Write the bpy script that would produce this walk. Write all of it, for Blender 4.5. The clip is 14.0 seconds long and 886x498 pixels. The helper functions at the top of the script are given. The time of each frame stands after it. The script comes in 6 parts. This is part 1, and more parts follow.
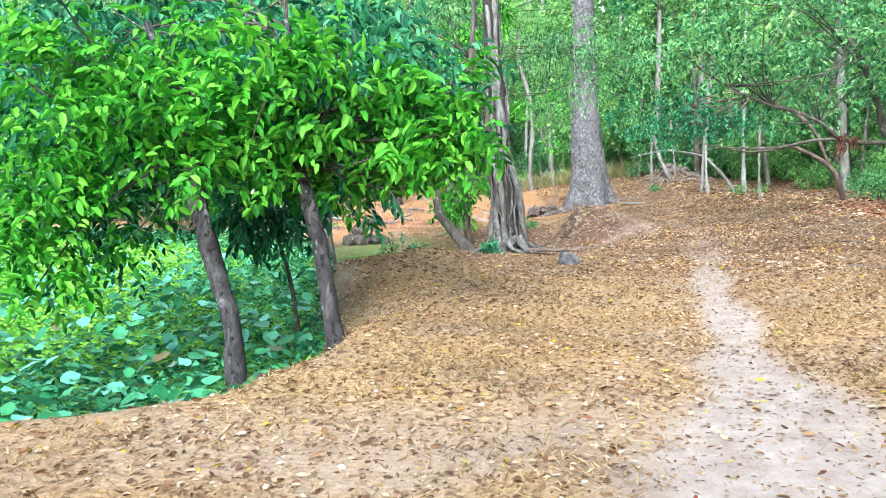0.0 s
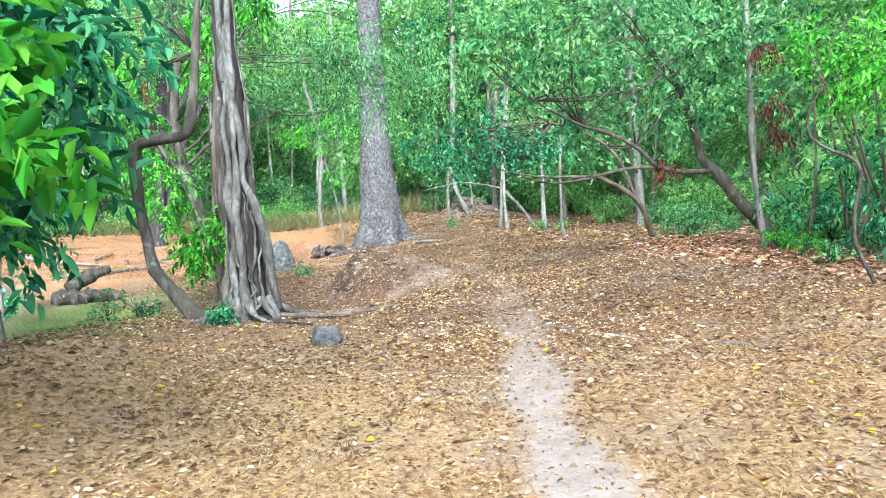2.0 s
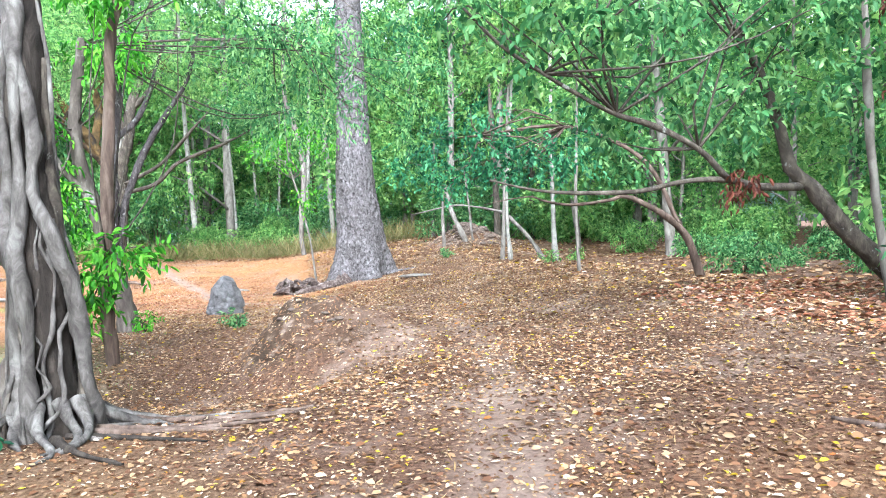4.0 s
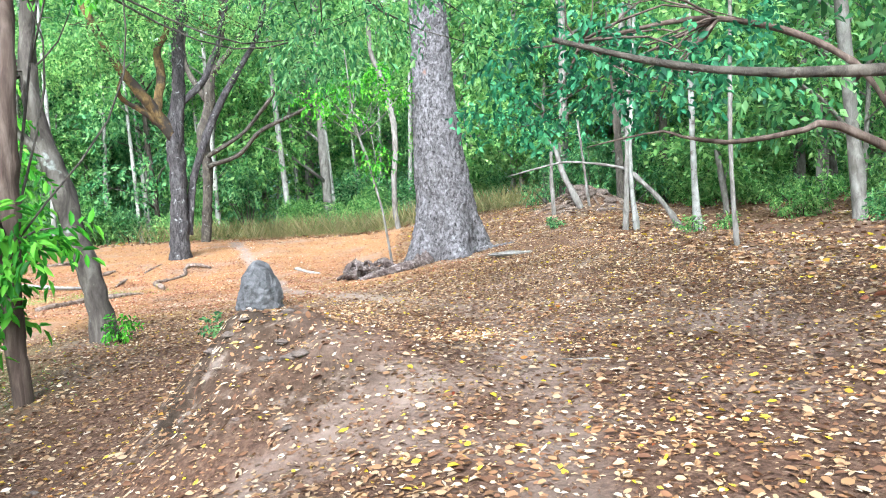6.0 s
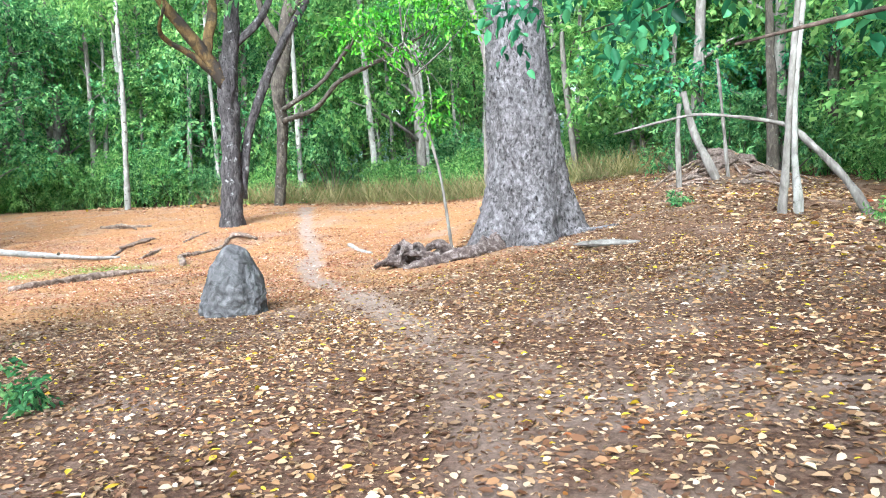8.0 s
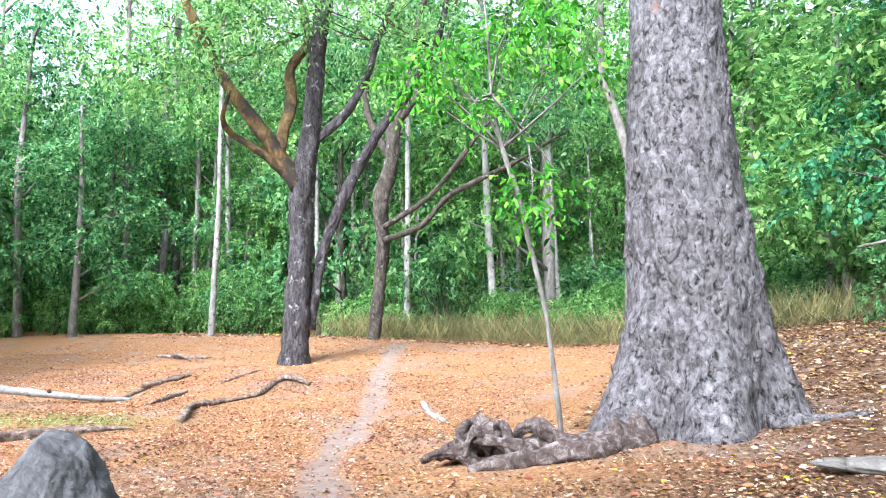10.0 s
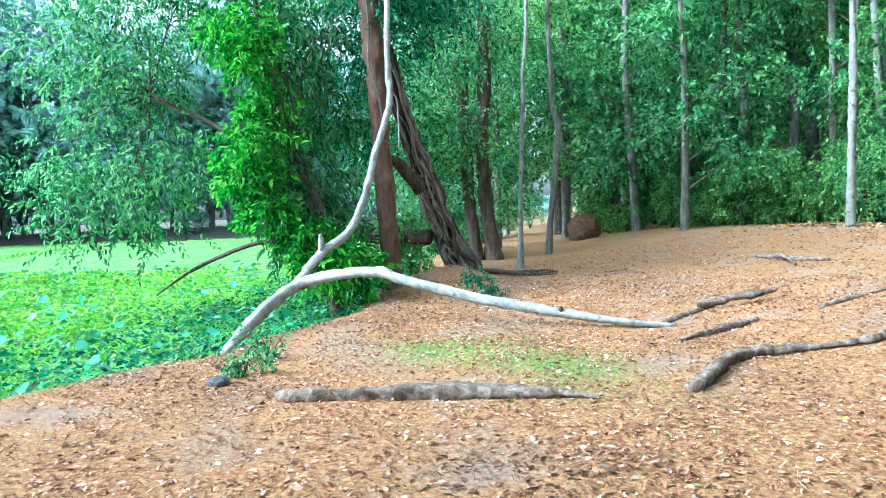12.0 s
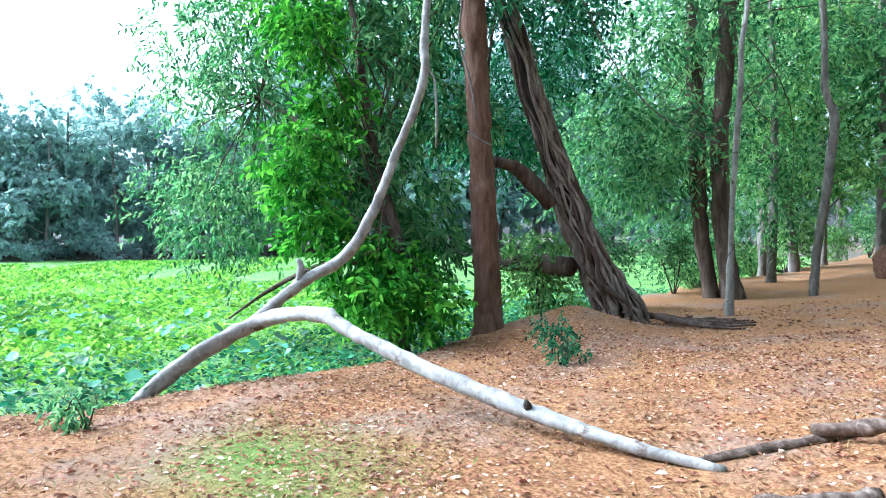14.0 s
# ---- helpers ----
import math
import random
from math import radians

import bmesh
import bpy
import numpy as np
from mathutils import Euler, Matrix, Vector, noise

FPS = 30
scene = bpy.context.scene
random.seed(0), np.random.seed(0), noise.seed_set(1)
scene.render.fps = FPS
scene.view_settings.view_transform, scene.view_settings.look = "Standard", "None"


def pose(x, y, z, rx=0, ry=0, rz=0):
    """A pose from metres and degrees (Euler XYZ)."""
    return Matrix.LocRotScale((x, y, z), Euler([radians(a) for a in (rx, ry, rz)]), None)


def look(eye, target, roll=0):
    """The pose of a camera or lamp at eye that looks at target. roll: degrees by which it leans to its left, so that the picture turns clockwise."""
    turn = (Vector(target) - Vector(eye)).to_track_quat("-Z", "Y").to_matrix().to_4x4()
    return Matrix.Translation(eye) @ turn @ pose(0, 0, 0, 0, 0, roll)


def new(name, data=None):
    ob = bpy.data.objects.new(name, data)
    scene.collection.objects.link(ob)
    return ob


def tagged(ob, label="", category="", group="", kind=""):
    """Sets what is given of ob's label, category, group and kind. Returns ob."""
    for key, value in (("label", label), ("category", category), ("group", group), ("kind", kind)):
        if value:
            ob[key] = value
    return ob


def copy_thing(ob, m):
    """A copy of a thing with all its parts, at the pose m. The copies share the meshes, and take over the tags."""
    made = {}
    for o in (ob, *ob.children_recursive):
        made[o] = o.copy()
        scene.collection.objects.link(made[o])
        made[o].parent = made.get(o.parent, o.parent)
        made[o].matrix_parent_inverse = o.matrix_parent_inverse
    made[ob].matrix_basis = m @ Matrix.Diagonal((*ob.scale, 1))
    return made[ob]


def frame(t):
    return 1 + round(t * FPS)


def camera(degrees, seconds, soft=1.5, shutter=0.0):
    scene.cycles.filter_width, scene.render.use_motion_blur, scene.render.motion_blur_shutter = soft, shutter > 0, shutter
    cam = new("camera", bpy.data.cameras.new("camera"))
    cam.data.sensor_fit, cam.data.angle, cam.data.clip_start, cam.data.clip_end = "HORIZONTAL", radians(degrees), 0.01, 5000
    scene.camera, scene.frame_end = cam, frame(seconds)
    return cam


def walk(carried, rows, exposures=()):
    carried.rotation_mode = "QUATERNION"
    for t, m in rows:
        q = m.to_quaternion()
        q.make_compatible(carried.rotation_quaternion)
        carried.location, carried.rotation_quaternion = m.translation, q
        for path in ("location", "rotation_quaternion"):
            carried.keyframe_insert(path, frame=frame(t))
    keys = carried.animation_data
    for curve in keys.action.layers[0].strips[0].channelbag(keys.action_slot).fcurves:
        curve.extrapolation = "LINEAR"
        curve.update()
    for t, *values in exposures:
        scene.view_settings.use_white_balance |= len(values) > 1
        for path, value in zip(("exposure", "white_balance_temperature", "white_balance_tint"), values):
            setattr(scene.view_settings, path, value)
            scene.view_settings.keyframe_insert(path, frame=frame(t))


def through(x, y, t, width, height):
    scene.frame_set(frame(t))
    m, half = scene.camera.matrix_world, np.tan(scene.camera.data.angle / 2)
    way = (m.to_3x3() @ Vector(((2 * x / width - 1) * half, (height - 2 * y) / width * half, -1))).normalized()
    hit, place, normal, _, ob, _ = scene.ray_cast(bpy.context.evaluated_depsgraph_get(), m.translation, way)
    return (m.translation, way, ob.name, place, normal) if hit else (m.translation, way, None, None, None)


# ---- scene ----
cam = camera(61.7, 14.0, soft=1.0)
PATH = [
    (0, (1.342, 0.613, 1.465), (1.203, 2.599, 1.27), -1.5),
    (0.5, (1.536, 1.476, 1.475), (1.355, 3.459, 1.28), -1.7),
    (1, (1.709, 2.359, 1.452), (1.61, 4.347, 1.253), -2.1),
    (1.5, (1.92, 3.278, 1.468), (2.042, 5.268, 1.306), -2.0),
    (2, (2.181, 4.168, 1.468), (2.564, 6.128, 1.349), -1.7),
    (2.5, (2.493, 5.058, 1.488), (3.09, 6.965, 1.405), -2.0),
    (3, (2.803, 5.979, 1.488), (3.461, 7.867, 1.411), -2.1),
    (3.5, (3.134, 6.944, 1.488), (3.693, 8.863, 1.42), -1.6),
    (4, (3.42, 7.996, 1.512), (3.784, 9.961, 1.46), -1.5),
    (4.2, (3.537, 8.398, 1.525), (3.827, 10.376, 1.474), -1.9),
    (6.3, (4.874, 12.692, 1.39), (4.875, 14.687, 1.245), -3.1),
    (6.5, (5.012, 13.106, 1.389), (4.995, 15.099, 1.224), -3.0),
    (7, (5.327, 14.141, 1.379), (5.24, 16.128, 1.169), -2.8),
    (7.2, (5.404, 14.545, 1.394), (5.275, 16.53, 1.179), -2.8),
    (9.3, (5.57, 19.47, 1.364), (5.009, 21.39, 1.351), -0.0),
    (9.5, (5.476, 19.985, 1.352), (4.893, 21.897, 1.406), 0.1),
    (10, (5.109, 21.286, 1.322), (4.436, 23.162, 1.489), 0.5),
    (10.5, (4.62, 22.571, 1.268), (3.714, 24.348, 1.418), 0.4),
    (11, (4.048, 23.827, 1.219), (2.833, 25.414, 1.291), -0.5),
    (11.5, (3.37, 24.991, 1.217), (1.763, 26.182, 1.195), -1.6),
    (12, (2.6, 26.242, 1.188), (0.742, 26.975, 1.085), -2.2),
    (12.5, (1.819, 27.477, 1.2), (-0.133, 27.897, 1.083), -1.4),
    (13, (1.114, 28.681, 1.145), (-0.84, 29.098, 1.053), -0.5),
    (13.5, (0.487, 29.822, 1.103), (-1.504, 29.999, 1.039), -0.2),
    (14, (-0.029, 30.818, 1.12), (-2.019, 30.62, 1.091), -0.7),
]
walk(cam, [(t, look(eye, target, roll)) for t, eye, target, roll in PATH],
     [(0.0, 2.3, 5450, 1), (1.0, 2.34, 5300, -6), (1.5, 2.36, 5300, -6), (2.5, 2.36, 5380, 4), (3.0, 2.38, 5450, 5), (4.0, 2.48, 5480, 7), (6.5, 2.42, 5450, 4), (9.5, 2.45, 5450, 7), (10.0, 2.45, 5450, 11), (10.5, 2.45, 5350, 19), (11.0, 2.46, 5150, 6), (11.5, 2.4, 4900, -4), (12.0, 2.37, 4650, -9), (12.5, 2.3, 4900, 2), (13.0, 2.32, 4900, 2), (13.5, 2.45, 4850, 2), (14.0, 2.24, 5000, 6)])

# ---- light ----
SUN_EL, SUN_AZ = 38.0, 190.0      # degrees; azimuth clockwise from +y
world = bpy.data.worlds.new("sky")
scene.world = world
world.use_nodes = True
wn, wl = world.node_tree.nodes, world.node_tree.links
wn.clear()
w_out, w_bg, w_sky, w_hsv = (wn.new(k) for k in ("ShaderNodeOutputWorld", "ShaderNodeBackground", "ShaderNodeTexSky", "ShaderNodeHueSaturation"))
w_sky.sky_type, w_sky.sun_disc = "NISHITA", False
w_sky.sun_elevation, w_sky.sun_rotation = radians(SUN_EL), radians(SUN_AZ)
w_sky.air_density, w_sky.dust_density, w_sky.ozone_density = 1.0, 5.0, 1.0
w_hsv.inputs["Saturation"].default_value = 0.25      # thin high cloud
wl.new(w_sky.outputs[0], w_hsv.inputs["Color"])
wl.new(w_hsv.outputs[0], w_bg.inputs[0])
wl.new(w_bg.outputs[0], w_out.inputs[0])
w_bg.inputs[1].default_value = 0.15
sun_data = bpy.data.lights.new("sun", "SUN")
sun_data.energy, sun_data.angle, sun_data.color = 1.2, radians(30), (1.0, 0.95, 0.86)
sun = new("sun", sun_data)
az, el = radians(SUN_AZ), radians(SUN_EL)
sun.matrix_world = look((math.sin(az) * math.cos(el) * 100, math.cos(az) * math.cos(el) * 100, math.sin(el) * 100), (0, 0, 0))

# ---- materials ----
def mat(name):
    m = bpy.data.materials.new(name)
    m.use_nodes = True
    nt = m.node_tree
    return m, nt.nodes, nt.links, nt.nodes["Principled BSDF"]


def ramp(nodes, links, source, stops):
    r = nodes.new("ShaderNodeValToRGB")
    while len(r.color_ramp.elements) < len(stops):
        r.color_ramp.elements.new(0.5)
    for e, (p, c) in zip(r.color_ramp.elements, stops):
        e.position, e.color = p, (*c, 1)
    links.new(source, r.inputs[0])
    return r.outputs[0]


def noise_tex(nodes, links, scale, detail=6.0, rough=0.6, stretch=(1, 1, 1), distort=0.0):
    co, mp, tx = nodes.new("ShaderNodeTexCoord"), nodes.new("ShaderNodeMapping"), nodes.new("ShaderNodeTexNoise")
    mp.inputs["Scale"].default_value = stretch
    links.new(co.outputs["Object"], mp.inputs[0])
    links.new(mp.outputs[0], tx.inputs["Vector"])
    tx.inputs["Scale"].default_value, tx.inputs["Detail"].default_value = scale, detail
    tx.inputs["Roughness"].default_value, tx.inputs["Distortion"].default_value = rough, distort
    return tx.outputs["Fac"]


def mix(nodes, links, fac, a, b, mode="MIX"):
    m = nodes.new("ShaderNodeMix")
    m.data_type, m.blend_type = "RGBA", mode
    for sock, v in ((m.inputs[0], fac), (m.inputs[6], a), (m.inputs[7], b)):
        if hasattr(v, "is_linked"):
            links.new(v, sock)
        else:
            sock.default_value = v if isinstance(v, (int, float)) else (*v, 1)
    return m.outputs[2]


def bump(nodes, links, bsdf, height, strength=0.5, dist=0.02):
    b = nodes.new("ShaderNodeBump")
    b.inputs["Strength"].default_value, b.inputs["Distance"].default_value = strength, dist
    links.new(height, b.inputs["Height"])
    links.new(b.outputs[0], bsdf.inputs["Normal"])


def leaf_mat(name, stops, through=0.35, rough=0.5):
    """Leaf blades: a colour for each leaf, some light passing through."""
    m, n, l, b = mat(name)
    g = n.new("ShaderNodeNewGeometry")
    col = ramp(n, l, g.outputs["Random Per Island"], stops)
    patch = noise_tex(n, l, 0.7, 2.0)
    dark = ramp(n, l, patch, [(0.32, (0.55, 0.57, 0.6)), (0.68, (1.0, 1.0, 1.0))])
    col = mix(n, l, 1.0, col, dark, "MULTIPLY")
    l.new(col, b.inputs["Base Color"])
    b.inputs["Roughness"].default_value = rough
    b.inputs["Specular IOR Level"].default_value = 0.22
    t, ms = n.new("ShaderNodeBsdfTranslucent"), n.new("ShaderNodeMixShader")
    l.new(col, t.inputs["Color"])
    ms.inputs[0].default_value = through
    l.new(b.outputs[0], ms.inputs[1])
    l.new(t.outputs[0], ms.inputs[2])
    l.new(ms.outputs[0], n["Material Output"].inputs[0])
    return m


def bark_mat(name, dark, mid, light, scale=6.0, stretch=(1, 1, 0.18), relief=0.03, patches=None, flakes=None):
    m, n, l, b = mat(name)
    grain = noise_tex(n, l, scale, 8.0, 0.7, stretch, 0.6)
    broad = noise_tex(n, l, 1.3, 4.0, 0.6)
    col = ramp(n, l, grain, [(0.32, dark), (0.5, mid), (0.68, light)])
    shade = ramp(n, l, broad, [(0.3, (0.72, 0.7, 0.68)), (0.7, (1.08, 1.08, 1.08))])
    col = mix(n, l, 1.0, col, shade, "MULTIPLY")
    if patches:
        spots = noise_tex(n, l, patches[1], 5.0, 0.65)
        f = ramp(n, l, spots, [(patches[2], (0, 0, 0)), (patches[2] + 0.08, (1, 1, 1))])
        col = mix(n, l, f, col, patches[0])
    if flakes:
        fleck = noise_tex(n, l, flakes, 4.0, 0.6, (1, 1, 0.55), 0.3)
        crack = ramp(n, l, fleck, [(0.34, (0.25, 0.24, 0.24)), (0.43, (0.9, 0.9, 0.9)), (0.7, (1.12, 1.12, 1.12))])
        col = mix(n, l, 1.0, col, crack, "MULTIPLY")
        grain = mix(n, l, 0.45, grain, crack)
    l.new(col, b.inputs["Base Color"])
    b.inputs["Roughness"].default_value = 0.92
    b.inputs["Specular IOR Level"].default_value = 0.2
    bump(n, l, b, grain, 0.9, relief)
    return m


BARK_BIG = bark_mat("grey_flaky_bark", (0.03, 0.026, 0.027), (0.11, 0.1, 0.103), (0.215, 0.203, 0.21), 15.0, (1, 1, 0.75), 0.06, ((0.15, 0.088, 0.07), 2.2, 0.66), 20.0)
BARK_FORK = bark_mat("dark_lichened_bark", (0.017, 0.014, 0.015), (0.05, 0.044, 0.045), (0.115, 0.104, 0.104), 11.0, (1, 1, 0.35), 0.05, ((0.22, 0.22, 0.22), 5.0, 0.6), 26.0)
# near black on the fig trunks: shade between wrapped roots put into the colour
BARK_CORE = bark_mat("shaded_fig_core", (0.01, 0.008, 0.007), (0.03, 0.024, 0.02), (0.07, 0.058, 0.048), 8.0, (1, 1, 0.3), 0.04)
BARK_FIG = bark_mat("fig_bark", (0.027, 0.022, 0.019), (0.082, 0.068, 0.058), (0.163, 0.15, 0.129), 6.0, (1, 1, 0.3), 0.05, ((0.204, 0.211, 0.19), 4.0, 0.62))
BARK_DARK = bark_mat("dark_bark", (0.02, 0.016, 0.014), (0.061, 0.051, 0.041), (0.136, 0.116, 0.095), 10.0, (1, 1, 0.4), 0.04, ((0.23, 0.235, 0.22), 8.0, 0.62))
BARK_RED = bark_mat("red_brown_bark", (0.061, 0.031, 0.02), (0.136, 0.075, 0.051), (0.204, 0.129, 0.095), 8.0, (1, 1, 0.3), 0.03)
BARK_MOSS = bark_mat("rust_lichened_bark", (0.036, 0.024, 0.013), (0.115, 0.073, 0.03), (0.21, 0.145, 0.065), 8.0, (1, 1, 0.5), 0.04, ((0.037, 0.029, 0.024), 1.6, 0.47))
BARK_WHITE = bark_mat("pale_smooth_bark", (0.136, 0.129, 0.116), (0.231, 0.224, 0.204), (0.326, 0.32, 0.299), 6.0, (1, 1, 0.6), 0.012, ((0.068, 0.051, 0.041), 7.0, 0.57))
BARK_PALE = bark_mat("pale_trunk_bark", (0.068, 0.058, 0.051), (0.15, 0.136, 0.122), (0.245, 0.231, 0.211), 7.0, (1, 1, 0.4), 0.015)
BARK_ROOT = bark_mat("aerial_root_bark", (0.031, 0.02, 0.015), (0.088, 0.061, 0.048), (0.177, 0.136, 0.112), 7.0, (1, 1, 0.2), 0.03)
DEAD_WOOD = bark_mat("dead_wood", (0.04, 0.027, 0.022), (0.15, 0.108, 0.085), (0.33, 0.27, 0.23), 12.0, (1, 1, 1), 0.03, ((0.2, 0.165, 0.05), 2.5, 0.64))
STONE = bark_mat("weathered_termite_clay", (0.034, 0.033, 0.034), (0.088, 0.085, 0.088), (0.163, 0.16, 0.163), 7.0, (1, 1, 1), 0.05)
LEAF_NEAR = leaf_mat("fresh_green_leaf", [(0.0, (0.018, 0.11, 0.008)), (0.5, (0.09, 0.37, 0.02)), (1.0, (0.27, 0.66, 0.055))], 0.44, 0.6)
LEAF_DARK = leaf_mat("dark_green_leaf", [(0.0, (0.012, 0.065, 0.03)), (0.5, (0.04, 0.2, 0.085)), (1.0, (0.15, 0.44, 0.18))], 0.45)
LEAF_MID = leaf_mat("green_leaf", [(0.0, (0.025, 0.1, 0.035)), (0.5, (0.12, 0.33, 0.115)), (1.0, (0.36, 0.59, 0.22))], 0.58)
LEAF_LIGHT = leaf_mat("sunlit_green_leaf", [(0.0, (0.05, 0.16, 0.04)), (0.5, (0.2, 0.43, 0.115)), (1.0, (0.45, 0.67, 0.21))], 0.6)
# far trees: distance haze put into the leaf colour as pale blue-green
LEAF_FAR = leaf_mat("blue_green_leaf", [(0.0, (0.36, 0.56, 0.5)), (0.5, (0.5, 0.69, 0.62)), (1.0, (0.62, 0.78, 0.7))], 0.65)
LAKE_LEAF = leaf_mat("water_weed_leaf", [(0.0, (0.07, 0.24, 0.025)), (0.5, (0.22, 0.52, 0.045)), (1.0, (0.46, 0.7, 0.08))], 0.42)
LILY = leaf_mat("lotus_leaf", [(0.0, (0.03, 0.15, 0.05)), (0.4, (0.08, 0.3, 0.12)), (0.8, (0.15, 0.43, 0.26)), (0.95, (0.25, 0.55, 0.45)), (1.0, (0.16, 0.12, 0.06))], 0.2, 0.4)
DRY_LEAF = leaf_mat("dry_fallen_leaf", [(0.0, (0.085, 0.04, 0.022)), (0.25, (0.17, 0.078, 0.037)), (0.5, (0.27, 0.15, 0.07)), (0.74, (0.39, 0.25, 0.14)), (0.9, (0.5, 0.37, 0.25)), (0.955, (0.58, 0.48, 0.37)), (0.96, (0.56, 0.41, 0.02)), (0.982, (0.5, 0.35, 0.02)), (1.0, (0.24, 0.05, 0.02))], 0.12, 0.7)
TAN_LEAF = leaf_mat("bleached_fallen_leaf", [(0.0, (0.12, 0.042, 0.023)), (0.4, (0.32, 0.12, 0.062)), (0.75, (0.5, 0.245, 0.15)), (0.92, (0.62, 0.42, 0.32)), (0.99, (0.64, 0.52, 0.43)), (1.0, (0.5, 0.36, 0.04))], 0.15, 0.75)
DRY_GRASS = leaf_mat("dry_orange_grass", [(0.0, (0.14, 0.065, 0.022)), (0.5, (0.32, 0.195, 0.08)), (1.0, (0.5, 0.37, 0.2))], 0.3, 0.8)
TALL_GRASS = leaf_mat("straw_grass", [(0.0, (0.13, 0.15, 0.05)), (0.5, (0.27, 0.25, 0.1)), (1.0, (0.42, 0.35, 0.18))], 0.45, 0.8)
GREEN_GRASS = leaf_mat("short_green_grass", [(0.0, (0.09, 0.24, 0.03)), (1.0, (0.27, 0.5, 0.08))], 0.35, 0.7)
RED_LEAF = leaf_mat("withered_brown_leaf", [(0.0, (0.04, 0.012, 0.008)), (1.0, (0.14, 0.04, 0.022))], 0.3, 0.7)

BOUGH = bark_mat("bleached_bough_bark", (0.16, 0.152, 0.145), (0.29, 0.282, 0.27), (0.43, 0.42, 0.405), 7.0, (1, 1, 1), 0.015, ((0.11, 0.08, 0.06), 5.0, 0.6))
STRAND = bark_mat("pale_root_strand", (0.085, 0.062, 0.05), (0.21, 0.165, 0.138), (0.36, 0.305, 0.265), 9.0, (1, 1, 0.3), 0.02)
ROOT_WOOD = bark_mat("knotted_root_wood", (0.026, 0.017, 0.015), (0.1, 0.074, 0.066), (0.3, 0.26, 0.245), 11.0, (1, 1, 1), 0.05)
FIG_ROOT = bark_mat("grey_fig_root", (0.03, 0.026, 0.024), (0.095, 0.086, 0.08), (0.2, 0.19, 0.178), 9.0, (1, 1, 0.4), 0.03)
SOIL_RED = bark_mat("red_earth", (0.06, 0.028, 0.016), (0.13, 0.065, 0.04), (0.22, 0.13, 0.085), 14.0, (1, 1, 1), 0.03)

# ---- ground shape ----
def sm(v, a, b):
    k = np.clip((v - a) / (b - a), 0, 1)
    return k * k * (3 - 2 * k)


SHORE = np.array([(-60, -80), (-24, -16), (-9, 3.6), (-2.3, 4.9), (-0.7, 5.4), (-0.4, 6.6), (-0.55, 9), (-1.1, 11.5), (-1.8, 14.5), (-2.9, 18), (-3.8, 21),
                  (-4.4, 23.8), (-5.9, 26), (-7.6, 28.0), (-9.3, 29.3), (-11.8, 30.5), (-16.5, 32.6), (-22, 35.4), (-45, 52), (-110, 90)], float)
TRACK = np.array([(1.9, -3), (2.3, 1.5), (2.85, 4.8), (3.3, 7), (3.75, 9), (4.4, 11.5), (4.9, 13.6), (5.3, 16), (5.3, 18.5), (4.9, 20.8), (4.2, 22.6), (3.5, 24.2), (2.6, 26), (1.5, 27.8),
                  (0.9, 29.4), (0.2, 31.8), (-0.9, 34.5), (-2.0, 37.5), (-2.8, 40)], float)
WATER = -0.85


def along(x, y, line):
    """Distance to a broken line, and on which side of it (positive to its right)."""
    best, side = np.full(np.shape(x), 1e9), np.ones(np.shape(x))
    for (ax, ay), (bx, by) in zip(line[:-1], line[1:]):
        dx, dy = bx - ax, by - ay
        k = np.clip(((x - ax) * dx + (y - ay) * dy) / (dx * dx + dy * dy), 0, 1)
        d = np.hypot(x - ax - k * dx, y - ay - k * dy)
        s = np.sign((x - ax) * dy - (y - ay) * dx)
        near = d < best - 1e-9
        best, side = np.where(near, d, best), np.where(near, s, side)
    return best, side


def wave(x, y, f, seed):
    """Cheap smooth unevenness, about -1 to 1."""
    r = np.random.RandomState(seed)
    z = 0
    for k in range(6):
        a, p = r.uniform(0, 6.28), r.uniform(0, 6.28)
        w = f * r.uniform(0.6, 1.7)
        z = z + np.sin((x * math.cos(a) + y * math.sin(a)) * w + p + 1.3 * np.sin(w * 0.5 * (y * math.cos(a) - x * math.sin(a)) + p * 2))
    return z / 3.2


def hill(x, y, cx, cy, h, rx, ry=None, p=1.0):
    q = ((x - cx) / rx) ** 2 + ((y - cy) / (ry or rx)) ** 2
    return h * np.exp(-q ** p)


def heap(x, y):
    """The low clay heap, steep towards the hollow."""
    rx = np.where(x < 3.35, 0.55, 1.05)
    q = ((x - 3.35) / rx) ** 2 + ((y - 17.3) / 0.72) ** 2
    return 0.64 * np.exp(-(q + 0.005) ** 0.78) + hill(x, y, 4.0, 16.9, 0.06, 0.9, 0.9)


def shore_d(x, y):
    d, s = along(x, y, SHORE)
    return d * s


def far_r(x, y):
    """Distance from the middle of the pond."""
    return np.hypot(x + 25, y - 12)


